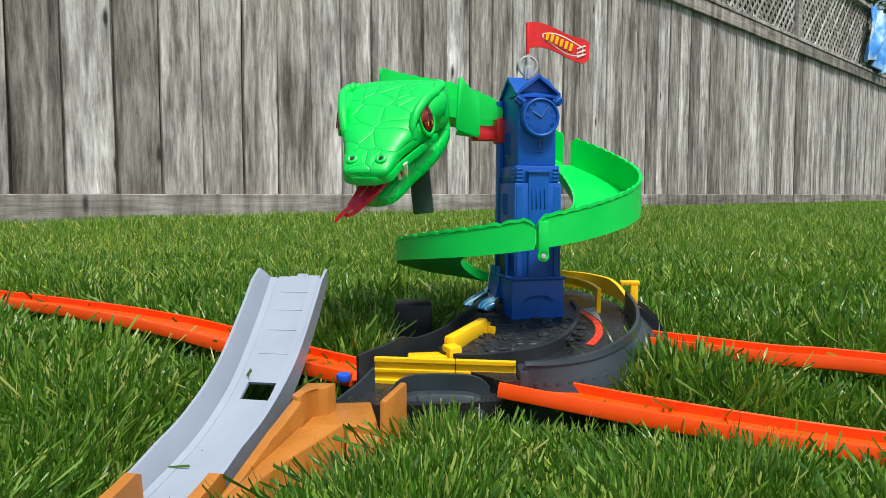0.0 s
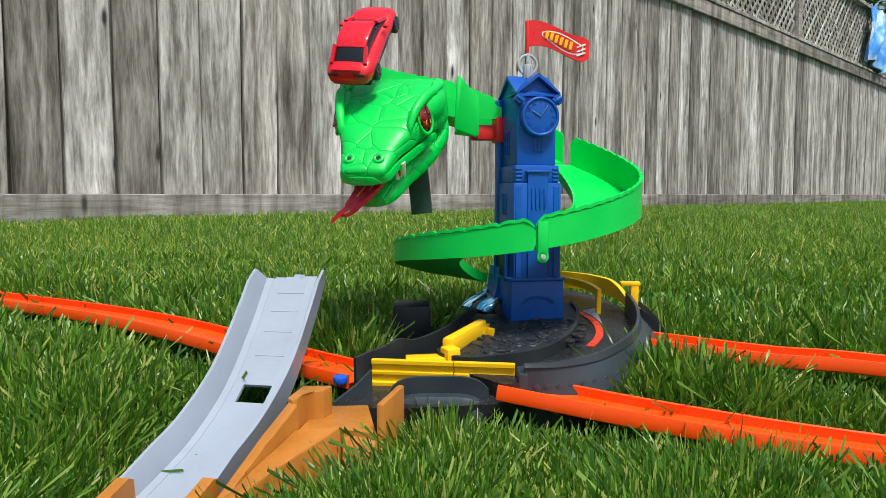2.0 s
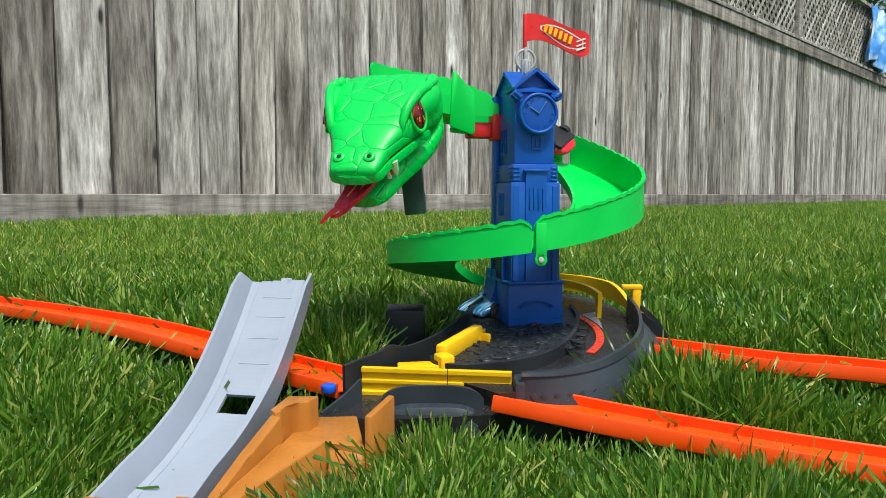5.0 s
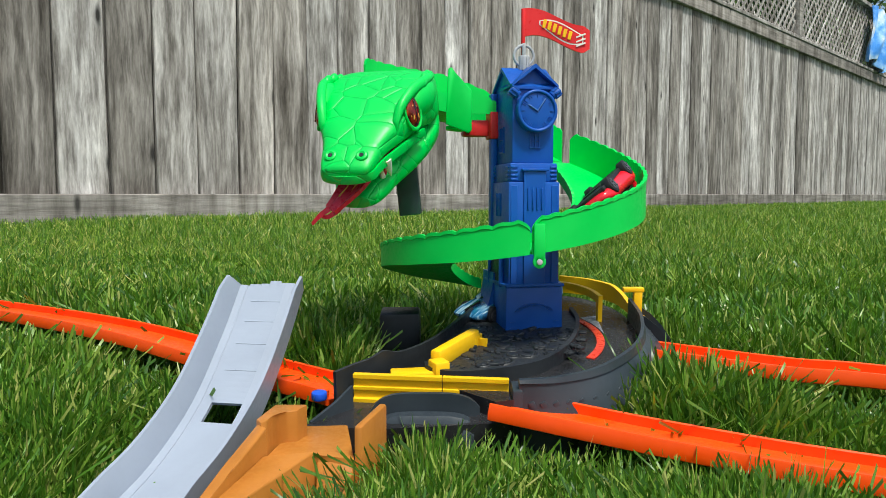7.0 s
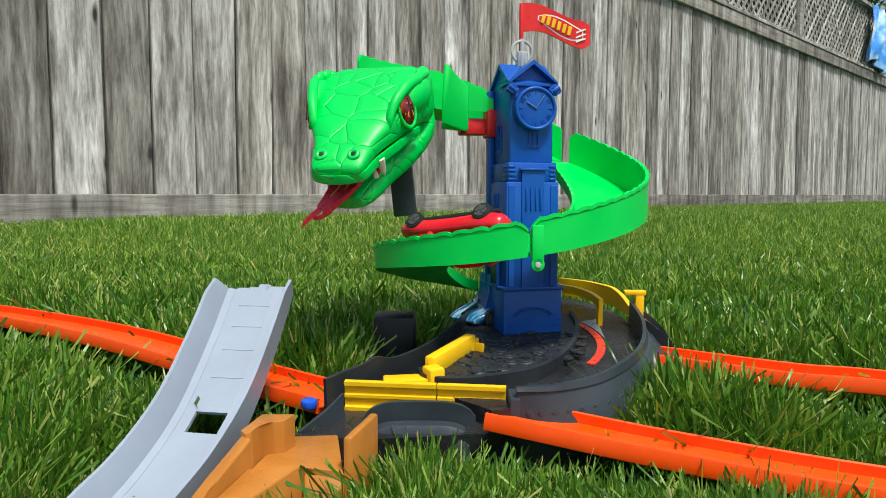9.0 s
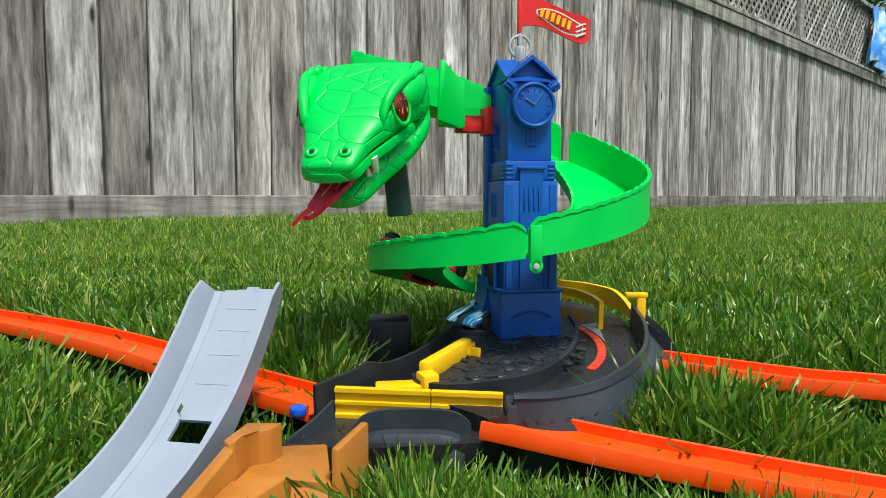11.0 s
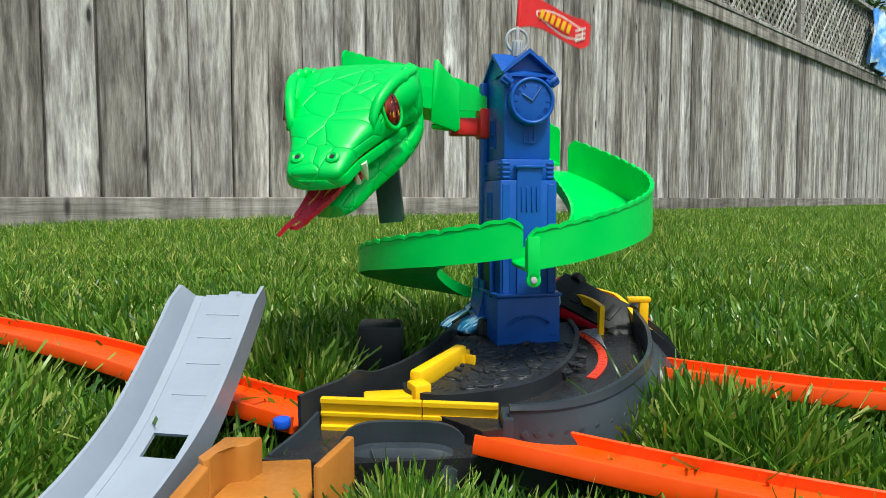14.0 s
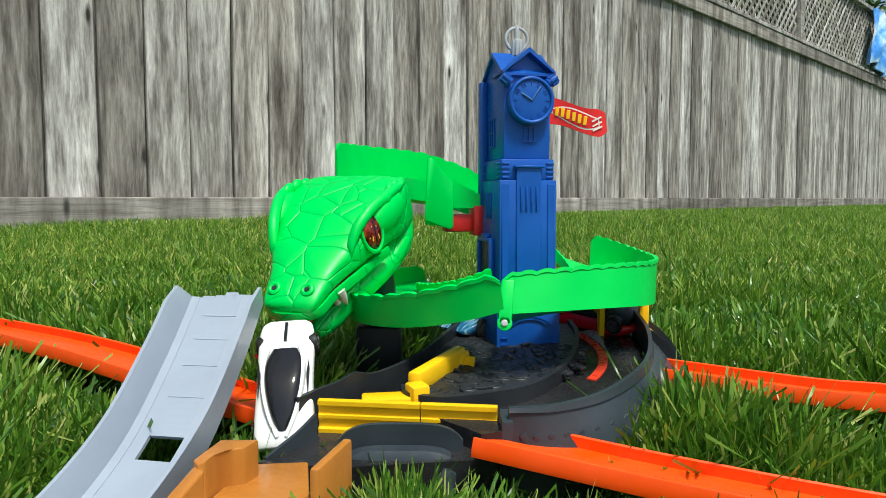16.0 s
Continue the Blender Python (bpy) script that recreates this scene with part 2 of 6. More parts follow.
def build_grass():
    rng = np.random.default_rng(4)
    def blades(name, k, warm):
        m, nt, b = mat(name, (0.07, 0.16, 0.02), 0.36, 0.5)
        geo = nt.nodes.new("ShaderNodeNewGeometry")
        v = coords(nt)
        cols = [(0.0, (0.016, 0.066, 0.008)), (0.35, (0.045, 0.150, 0.014)), (0.64, (0.105, 0.26, 0.028)), (0.85, (0.20, 0.36, 0.060)), (1.0, (0.34, 0.42, 0.14))]
        base = ramp_node(nt, geo.outputs["Random Per Island"], [(p, (cc[0] * k * warm, cc[1] * k, cc[2] * k)) for p, cc in cols])
        patch = ramp_node(nt, noise_node(nt, 3.0, 3, v), [(0.3, (0.78, 0.88, 0.8)), (0.7, (1.14, 1.08, 1.0))])
        nt.links.new(mix_node(nt, 1.0, base, patch, "MULTIPLY"), b.inputs["Base Color"])
        tr = nt.nodes.new("ShaderNodeBsdfTranslucent")
        tr.inputs[0].default_value = (0.13 * k * warm, 0.34 * k, 0.02 * k, 1)
        ms = nt.nodes.new("ShaderNodeMixShader")
        ms.inputs[0].default_value = 0.28
        nt.links.new(b.outputs[0], ms.inputs[1])
        nt.links.new(tr.outputs[0], ms.inputs[2])
        nt.links.new(ms.outputs[0], nt.nodes["Material Output"].inputs[0])
        return m

    # the far lawn takes the same blade colours, made lighter and yellower
    lush, far_blades = blades("grass_blades", 1.08, 1.24), blades("lighter_grass_blades", 1.30, 1.40)

    def zone(name, n, y0, y1, half, hmin, hmax, wid, segs, power, label, m):
        """n blades between depths y0 and y1, out to half(y) on either side, thinner in number with distance."""
        u = rng.random(n)
        y = (y0 ** (1 - power) + u * (y1 ** (1 - power) - y0 ** (1 - power))) ** (1 / (1 - power))
        x = (rng.random(n) * 2 - 1) * half(y) + 0.04 * y
        keep = np.ones(n, bool)
        short = np.ones(n)
        for ax, ay, bx, by, r, soft in PRESSED:
            d = np.array([bx - ax, by - ay])
            L = max(1e-9, float(d @ d))
            k = np.clip(((x - ax) * d[0] + (y - ay) * d[1]) / L, 0, 1)
            dist = np.hypot(x - ax - k * d[0], y - ay - k * d[1])
            keep &= dist > r
            short = np.minimum(short, np.clip(0.5 + 0.5 * (dist - r) / soft, 0.5, 1))
        fd = (x - FENCE_P.x) * FENCE_N.x + (y - FENCE_P.y) * FENCE_N.y
        keep &= fd > 0.03
        keep &= np.hypot(x, y) > 0.16
        x, y, short = x[keep], y[keep], short[keep]
        n = len(x)
        h = (hmin + (hmax - hmin) * rng.random(n) ** 0.8) * short
        clump = np.sin(x * 31 + 3 * np.sin(y * 17)) * np.sin(y * 27 + 2 * np.sin(x * 23))
        h *= 1 + 0.13 * clump
        z = np.array([soil(a, c) for a, c in zip(x, y)]) - 0.003
        w = wid * (0.6 + 0.8 * rng.random(n)) * np.maximum(1, y / y0 * 0.6)
        az = rng.random(n) * 2 * np.pi
        lean = rng.normal(0, 0.42, n) + 0.10
        la = rng.random(n) * 2 * np.pi
        curl = 0.1 + 1.3 * rng.random(n) ** 2
        kpv = 2 * segs + 2
        verts = np.zeros((n, kpv, 3))
        for s in range(segs + 1):
            f = s / segs
            off = h * (lean * f + curl * 0.35 * f * f)
            zz = z + h * f * np.sqrt(np.clip(1 - (lean * 0.6 * f) ** 2, 0.3, 1))
            cx, cy = x + np.cos(la) * off, y + np.sin(la) * off
            ww = w * 0.5 * (1.0 - 0.72 * f ** 2.0)
            tip = h * 0.03 * (f == 1)
            verts[:, 2 * s] = np.stack([cx - np.cos(az) * ww, cy - np.sin(az) * ww, zz], 1)
            verts[:, 2 * s + 1] = np.stack([cx + np.cos(az) * ww, cy + np.sin(az) * ww, zz + tip], 1)
        tri = []
        for s in range(segs):
            a = 2 * s
            tri += [(a, a + 1, a + 3), (a, a + 3, a + 2)]
        faces = (np.arange(n)[:, None, None] * kpv + np.array(tri)[None]).reshape(-1, 3)
        me = bpy.data.meshes.new(name)
        me.vertices.add(n * kpv)
        me.vertices.foreach_set("co", verts.reshape(-1))
        me.loops.add(faces.size)
        me.loops.foreach_set("vertex_index", faces.reshape(-1).astype(np.int32))
        me.polygons.add(len(faces))
        me.polygons.foreach_set("loop_start", np.arange(0, faces.size, 3, dtype=np.int32))
        me.update(calc_edges=True)
        me.materials.append(m)
        me.polygons.foreach_set("use_smooth", np.ones(len(faces), bool))
        tagged(new(name, me), label, "grass", kind="stuff")

    zone("lawn_grass", 200000, 0.17, 0.95, lambda y: 0.10 + 0.72 * y, 0.014, 0.044, 0.0018, 3, 1.7, "green mown lawn grass standing round the toy track", lush)
    zone("lawn_grass", 7000, 0.335, 0.46, lambda y: 0.15 + 0 * y, 0.032, 0.052, 0.0028, 3, 1.2, "taller grass blades leaning on the toy's base", lush)
    zone("lawn_grass", 190000, 0.62, 2.4, lambda y: 0.74 * y, 0.017, 0.045, 0.0017, 2, 1.5, "green mown lawn grass between toy and fence", far_blades)
    zone("lawn_grass", 170000, 2.2, 9.5, lambda y: 0.74 * y, 0.021, 0.047, 0.0032, 2, 1.3, "green mown lawn grass along the fence", far_blades)


build_grass()

# ---- fence ----


def wood(name, dark, mid, lite, grain=(13, 13, 0.38), seed_random=True):
    """Weathered cedar: long grain, checks, knots and grey bleaching; varies from board to board."""
    m, nt, b = mat(name, mid, 0.85, 0.2)
    tc, mp = nt.nodes.new("ShaderNodeTexCoord"), nt.nodes.new("ShaderNodeMapping")
    info = nt.nodes.new("ShaderNodeObjectInfo")
    add = nt.nodes.new("ShaderNodeVectorMath")
    add.operation = "ADD"
    com = nt.nodes.new("ShaderNodeCombineXYZ")
    mul = nt.nodes.new("ShaderNodeMath")
    mul.operation, mul.inputs[1].default_value = "MULTIPLY", 37.0
    nt.links.new(info.outputs["Random"], mul.inputs[0])
    for i in range(3):
        nt.links.new(mul.outputs[0], com.inputs[i])
    nt.links.new(tc.outputs["Object"], add.inputs[0])
    nt.links.new(com.outputs[0], add.inputs[1])
    mp.inputs["Scale"].default_value = grain
    nt.links.new(add.outputs[0], mp.inputs[0])
    warp = noise_node(nt, 2.2, 3, add.outputs[0])
    gv = nt.nodes.new("ShaderNodeVectorMath")
    gv.operation = "MULTIPLY_ADD"
    cw = nt.nodes.new("ShaderNodeCombineXYZ")
    nt.links.new(warp, cw.inputs[0])
    nt.links.new(cw.outputs[0], gv.inputs[0])
    gv.inputs[1].default_value = (0.55, 0.55, 0)
    nt.links.new(mp.outputs[0], gv.inputs[2])
    grainf = noise_node(nt, 5.0, 9, gv.outputs[0], 0.68)
    fine = noise_node(nt, 22.0, 5, gv.outputs[0], 0.7)
    bv = nt.nodes.new("ShaderNodeMapping")
    bv.inputs["Scale"].default_value = (9.0, 9.0, 1.6)
    nt.links.new(add.outputs[0], bv.inputs[0])
    blot = noise_node(nt, 1.0, 6, bv.outputs[0], 0.65)
    col = ramp_node(nt, grainf, [(0.36, dark), (0.49, mid), (0.63, lite)])
    col = mix_node(nt, 0.30, col, ramp_node(nt, fine, [(0.32, tuple(c * 0.45 for c in mid)), (0.5, mid), (0.7, lite)]))
    col = mix_node(nt, 1.0, col, ramp_node(nt, blot, [(0.34, (0.46, 0.44, 0.42)), (0.48, (0.92, 0.91, 0.90)), (0.66, (1.38, 1.37, 1.36))]), "MULTIPLY")
    tone = ramp_node(nt, info.outputs["Random"], [(0.0, (0.55, 0.53, 0.51)), (0.2, (1.0, 0.96, 0.92)), (0.5, (1.35, 1.35, 1.36)), (0.75, (1.0, 0.98, 0.96)), (1.0, (0.66, 0.63, 0.60))])
    col = mix_node(nt, 1.0, col, tone, "MULTIPLY")
    sv = nt.nodes.new("ShaderNodeMapping")
    sv.inputs["Scale"].default_value = (16, 16, 1.1)
    nt.links.new(add.outputs[0], sv.inputs[0])
    stain = noise_node(nt, 1.0, 4, sv.outputs[0], 0.6)
    col = mix_node(nt, 1.0, col, ramp_node(nt, stain, [(0.34, (0.56, 0.54, 0.52)), (0.46, (0.94, 0.93, 0.92)), (0.62, (1.18, 1.18, 1.19))]), "MULTIPLY")
    # knots
    vo = nt.nodes.new("ShaderNodeTexVoronoi")
    vm = nt.nodes.new("ShaderNodeMapping")
    vm.inputs["Scale"].default_value = (8.5, 8.5, 2.6)
    nt.links.new(add.outputs[0], vm.inputs[0])
    nt.links.new(vm.outputs[0], vo.inputs["Vector"])
    vo.inputs["Scale"].default_value = 1.0
    knot = ramp_node(nt, vo.outputs["Distance"], [(0.04, (1, 1, 1)), (0.11, (0, 0, 0))])
    col = mix_node(nt, knot, col, tuple(c * 0.35 for c in dark))
    nt.links.new(col, b.inputs["Base Color"])
    bump(nt, b, grainf, 0.7, 0.004)
    return m


CEDAR = wood("weathered_cedar", (0.100, 0.092, 0.085), (0.292, 0.278, 0.264), (0.53, 0.515, 0.50), grain=(10, 10, 1.1))
CEDAR_RAIL = wood("weathered_rail", (0.15, 0.138, 0.128), (0.29, 0.275, 0.26), (0.42, 0.40, 0.385), grain=(0.6, 9, 9))


def build_fence():
    ang = math.atan2(FENCE_D.y, FENCE_D.x)
    F0 = Matrix.Translation(FENCE_P) @ Matrix.Rotation(ang, 4, "Z")     # x along the fence, -y to the lawn
    fence = thing("fence", F0, "tall weathered grey cedar board fence with a lattice top", "fence")
    rng = random.Random(7)
    known = [0.147, 0.157, 0.148, 0.150, 0.161, 0.147, 0.156]     # widths of the boards that stand apart clearly
    s, n = -0.389 - 8 * 0.1475, 0
    meshes = []
    for k in range(6):
        bm = bmesh.new()
        w = [0.150, 0.142, 0.156, 0.147, 0.153, 0.145][k]
        box(bm, (0, 0, 0.75), (w, 0.019, 1.40), bevel=0.003, seg=1)
        bmesh.ops.subdivide_edges(bm, edges=[e for e in bm.edges if abs(e.verts[0].co.z - e.verts[1].co.z) > 0.5], cuts=5)
        for v in bm.verts:
            v.co.x += 0.0022 * math.sin(v.co.z * 5 + k * 2 + (1 if v.co.x > 0 else 0))
            v.co.y += 0.003 * math.sin(v.co.z * 2.3 + k)
        o = part("fence_board", bm, CEDAR, fence)
        meshes.append((o, w))
    while s < 15.0:
        k = rng.randrange(6)
        o, w = meshes[k]
        if o.get("used"):
            o2 = new("fence_board", o.data)
            o2.parent = fence
        else:
            o2 = o
            o["used"] = 1
        gap = rng.uniform(0.005, 0.009)
        full = 0.1475 if n < 8 else known[n - 8] if n < 8 + len(known) else w + gap
        o2.scale = ((full - gap) / w, 1, 1)
        o2.location = (s + full / 2, rng.uniform(-0.007, 0.007), 0)
        o2.rotation_euler = (0, rng.uniform(-0.003, 0.003), 0)
        s, n = s + full, n + 1
    for o, w in meshes:
        if "used" in o:
            del o["used"]
    # added back row, off by half a board, blocks light through the gaps
    for k in range(107):
        o, w = meshes[k % 6]
        far = new("fence_board", o.data)
        far.parent = fence
        far.location = (-1.62 + 0.156 * k, 0.060, 0)
    # kick board, rails, cap
    for a0, a1 in [(-1.75 + 2.6 * k, 0.845 + 2.6 * k) for k in range(7)]:
        bm = bmesh.new()
        box(bm, ((a0 + a1) / 2, -0.028, 0.03), (a1 - a0, 0.036, 0.145), bevel=0.004, seg=1)
        part("kick_board", bm, CEDAR_RAIL, fence, "weathered horizontal kick board")
        bm = bmesh.new()
        box(bm, ((a0 + a1) / 2, -0.022, 1.435), (a1 - a0, 0.04, 0.10), bevel=0.004, seg=1)
        part("rail", bm, CEDAR_RAIL, fence)
        bm = bmesh.new()
        box(bm, ((a0 + a1) / 2, 0, 1.501), (a1 - a0, 0.10, 0.03), bevel=0.004, seg=1)
        part("rail_cap", bm, CEDAR_RAIL, fence)
        bm = bmesh.new()
        box(bm, ((a0 + a1) / 2, 0, 2.18), (a1 - a0, 0.11, 0.04), bevel=0.004, seg=1)
        part("top_cap", bm, CEDAR_RAIL, fence)
        bm = bmesh.new()
        box(bm, (a1 + 0.0025, 0.0, 1.838), (0.09, 0.085, 0.642), bevel=0.004, seg=1)
        part("post", bm, CEDAR_RAIL, fence)
    # lattice panels of crossing laths, in the stretch where they come into view
    lath = CEDAR
    zlo, zhi = 1.518, 2.158
    H = zhi - zlo
    bm_a = bmesh.new()
    box(bm_a, (0, 0, 0), (0.027, 0.007, H * math.sqrt(2)), bevel=0.001, seg=1)
    src = part("lath", bm_a, lath, fence)
    made = 0
    step = 0.100
    x = 2.6
    while x < 14.6:
        for sgn, off in ((1, -0.004), (-1, 0.004)):
            o = src if made == 0 else new("lath", src.data)
            o.parent = fence
            o.location = (x, off, (zlo + zhi) / 2)
            o.rotation_euler = (0, sgn * math.pi / 4, 0)
            made += 1
        x += step


build_fence()

# ---- toy: tray ----
AX, AY = 0.049, 0.455                      # the tower's axis
TRAY_TILT = Matrix.Translation((0, 0.44, 0.022)) @ Matrix.Rotation(math.atan(0.10), 4, "X") @ Matrix.Translation((0, -0.44, -0.022))


def arc(cx, cy, r, a0, a1, n):
    return [(cx + r * math.cos(radians(a0 + (a1 - a0) * i / (n - 1))), cy + r * math.sin(radians(a0 + (a1 - a0) * i / (n - 1)))) for i in range(n)]


def build_tray():
    tray = thing("track_base", TRAY_TILT, "round charcoal plastic toy track base on the lawn", "toy track")
    # lane floor
    bm = bmesh.new()
    plate(bm, [tuple(p) for p in catmull([(0.024, 0.330), (-0.006, 0.362), (-0.004, 0.40), (0.010, 0.44), (0.024, 0.49), (0.055, 0.535), (0.095, 0.533), (0.118, 0.49), (0.1155, 0.43), (0.102, 0.388), (0.077, 0.353), (0.05, 0.337)], 60)], -0.045, 0.0165)
    part("lane_floor", bm, DECAL, tray, "dark printed lane floor")
    # outer wall with a rolled rim
    bm = bmesh.new()
    line = [(x, y, 0.0) for x, y in catmull([(0.120, 0.472), (0.1165, 0.43), (0.103, 0.386), (0.078, 0.351), (0.055, 0.337), (0.035, 0.335)], 60)]
    sweep(bm, line, lambda i, u: [(-0.0008, 0.0255 + 0.005 * (1 - u)), (0.0012, 0.0255 + 0.005 * (1 - u)), (0.0022, 0.024), (0.0012, 0.0235), (0.0050 + 0.024 * (1 - u) ** 0.8, -0.004), (0.0055 + 0.025 * (1 - u) ** 0.8, -0.045), (-0.0008, -0.045)])
    part("outer_wall", bm, SLATE, tray, "slate grey curved outer wall with moulded tyre relief")
    # moulded ribs on the outer wall
    for i in range(3, 57, 3):
        p, q = Vector(line[i]), Vector(line[i + 1])
        t = (q - p).normalized()
        bm = bmesh.new()
        box(bm, (0, 0, 0), (0.0030, 0.0014, 0.013), bevel=0.0006)
        o = part("wall_rib", bm, SLATE, tray)
        o.matrix_basis = Matrix.Translation(p + Vector((t.y, -t.x, 0)) * -(0.0026 + 0.0066 * (1 - i / 60)) + Vector((0, 0, 0.010))) @ Matrix.Rotation(math.atan2(t.y, t.x), 4, "Z") @ Matrix.Rotation(0.5, 4, "Y")
    # raised engine platform
    rim = catmull([(0.083, 0.475), (0.082, 0.445), (0.070, 0.402), (0.048, 0.368), (0.015, 0.353), (-0.004, 0.356), (-0.008, 0.37), (0.0, 0.40), (0.02, 0.47)], 60)
    bm = bmesh.new()
    plate(bm, [tuple(p) for p in rim], 0.012, 0.0215)
    part("engine_platform", bm, BLACK, tray, "charcoal platform moulded with engine parts")
    bm = bmesh.new()
    sweep(bm, [(x, y, 0.0) for x, y in rim[:44]], lambda i, u: [(-0.0012, 0.0), (0.0012, 0.0), (0.0012, 0.0238), (-0.0012, 0.0238)])
    part("platform_rim", bm, BLACK, tray)
    rng = random.Random(3)
    for k in range(170):
        x, y = rng.uniform(-0.002, 0.078), rng.uniform(0.36, 0.44)
        d = math.hypot(x - 0.005, y - 0.438)
        if d > 0.0755 or (x > 0.03 and y > 0.432) or (y > 0.40 and x < 0.018):
            continue
        bm = bmesh.new()
        kind = rng.random()
        rot = Matrix.Rotation(rng.uniform(0, 3.1), 4, "Z")
        if kind < 0.35:
            r = rng.uniform(0.0022, 0.0055)
            cyl(bm, (0, 0, 0), r, 0.004, bevel=0.0008, seg=20)
            cyl(bm, (0, 0, 0.002), r * 0.6, 0.003, bevel=0.0005, seg=16)
            ring(bm, (0, 0, 0.0022), r * 0.8, 0.0006, seg=20, rs=6)
        elif kind < 0.7:
            box(bm, (0, 0, 0), (rng.uniform(0.004, 0.010), rng.uniform(0.003, 0.005), 0.004), rot, bevel=0.001)
            box(bm, (0.002, 0, 0.0025), (0.005, 0.002, 0.003), rot, bevel=0.0006)
        else:
            cyl(bm, (0, 0, 0), 0.0016, rng.uniform(0.01, 0.018), rot @ Matrix.Rotation(math.pi / 2, 4, "X"), seg=12, bevel=0.0004)
            for j in range(4):
                cyl(bm, rot @ Vector((0, -0.005 + j * 0.003, 0)), 0.0024, 0.0012, rot @ Matrix.Rotation(math.pi / 2, 4, "X"), seg=12)
        o = part("engine_relief", bm, BLACK, tray)
        o.location = (x, y, 0.0205)
        o.scale = (1.25, 1.25, 0.62)
    # painted stripe in the lane
    bm = bmesh.new()
    sweep(bm, [(x, y, 0.0165) for x, y in arc(0.008, 0.438, 0.0850, -33, 60, 40)], lambda i, u: [(-0.0023, -0.001), (0.0023, -0.001), (0.0023, 0.0006), (-0.0023, 0.0006)])
    part("lane_stripe", bm, STRIPE, tray, "red painted lane stripe")
    # pale wedges beside the stripe
    for r0, r1, a0, a1 in ((0.0885, 0.1010, -6, 24),):
        bm = bmesh.new()
        plate(bm, arc(0.008, 0.438, r0, a0, a1, 8) + [arc(0.008, 0.438, r1, a0, a1, 2)[1]], 0.0160, 0.0170)
        part("lane_wedge", bm, WEDGE, tray, "pale wedge on the lane floor")
    # fins that brace the outer wall
    for x0, y0, x1, y1, h in ((0.1205, 0.462, 0.1420, 0.436, 0.024), (0.1215, 0.476, 0.1450, 0.462, 0.026)):
        bm = bmesh.new()
        loft(bm, [[Vector((x0 + (x1 - x0) * u, y0 + (y1 - y0) * u - 0.001, -0.045)), Vector((x0 + (x1 - x0) * u, y0 + (y1 - y0) * u + 0.001, -0.045)), Vector((x0 + (x1 - x0) * u, y0 + (y1 - y0) * u + 0.001, h - 0.020 * u * u)), Vector((x0 + (x1 - x0) * u, y0 + (y1 - y0) * u - 0.001, h - 0.020 * u * u))] for u in (0, 0.25, 0.5, 0.75, 1)])
        part("wall_fin", bm, SLATE, tray)
    # entry lane with its walls
    bm = bmesh.new()
    plate(bm, [(-0.062, 0.322), (-0.028, 0.318), (0.03, 0.325), (0.03, 0.40), (-0.02, 0.40), (-0.045, 0.35)], -0.045, 0.0085)
    part("entry_floor", bm, DECAL, tray)
    bm = bmesh.new()
    back = [(*p, 0.0) for p in catmull([(-0.052, 0.348), (-0.040, 0.362), (-0.024, 0.372), (-0.006, 0.395), (0.012, 0.44), (0.03, 0.49)], 50)]
    sweep(bm, back, lambda i, u: [(-0.001, -0.045), (0.001, -0.045), (0.001, 0.0245 + 0.003 * math.exp(-((u - 0.33) / 0.06) ** 2) + 0.004 * u), (-0.001, 0.0245 + 0.003 * math.exp(-((u - 0.33) / 0.06) ** 2) + 0.004 * u)])
    part("back_wall", bm, BLACK, tray, "charcoal wavy back wall of the entry lane")
    bm = bmesh.new()
    sweep(bm, [(*p, 0.0) for p in catmull([(-0.060, 0.325), (-0.050, 0.335), (-0.043, 0.342)], 14)], lambda i, u: [(-0.0008, -0.045), (0.0008, -0.045), (0.0008, 0.009 + 0.011 * u), (-0.0008, 0.009 + 0.011 * u)])
    part("lane_divider", bm, SLATE, tray)
    # front kerb before the yellow gate
    bm = bmesh.new()
    loops = []
    for k in range(24):
        u = k / 23
        x = -0.036 + 0.053 * u
        h = 0.005 + 0.0145 * max(0.0, 1 - abs(1.1 * (u - 0.53) / 0.56) ** 4) ** 0.5
        loops.append([Vector((x, 0.331, -0.045)), Vector((x, 0.3325, h)), Vector((x, 0.3345, h)), Vector((x, 0.336, -0.045))])
    loft(bm, loops)
    part("front_kerb", bm, SLATE, tray, "slate front kerb with rounded shoulders")
    bm = bmesh.new()
    loops = []
    for k in range(20):
        u = k / 19
        x = -0.032 + 0.046 * u
        h = 0.003 + 0.0085 * max(0.0, 1 - abs(1.1 * (u - 0.52) / 0.56) ** 4) ** 0.5
        loops.append([Vector((x, 0.320, -0.045)), Vector((x, 0.3225, h - 0.004)), Vector((x, 0.3255, h)), Vector((x, 0.331, h)), Vector((x, 0.331, -0.045))])
    loft(bm, loops)
    part("kerb_step", bm, SLATE, tray)
    bm = bmesh.new()
    box(bm, (0.0345, 0.339, 0.0), (0.005, 0.014, 0.042), bevel=0.0012)
    part("track_socket", bm, SLATE, tray)
    # yellow gate, arm and guards
    for x0, x1 in ((-0.0435, -0.0005), (0.0, 0.0315)):
        g = part("gate_bar", gate_mesh(x0, x1), YELLOW, tray, "yellow ribbed gate bar")
        g.matrix_basis = Matrix.Translation((0, 0.3475, 0)) @ Matrix.Rotation(radians(-6), 4, "Z")
    bm = bmesh.new()
    box(bm, (-0.012, 0.358, 0.0165), (0.028, 0.010, 0.011), Matrix.Rotation(0.12, 4, "Z"), bevel=0.0012)
    box(bm, (-0.002, 0.358, 0.019), (0.008, 0.009, 0.016), Matrix.Rotation(0.5, 4, "Z"), bevel=0.001)
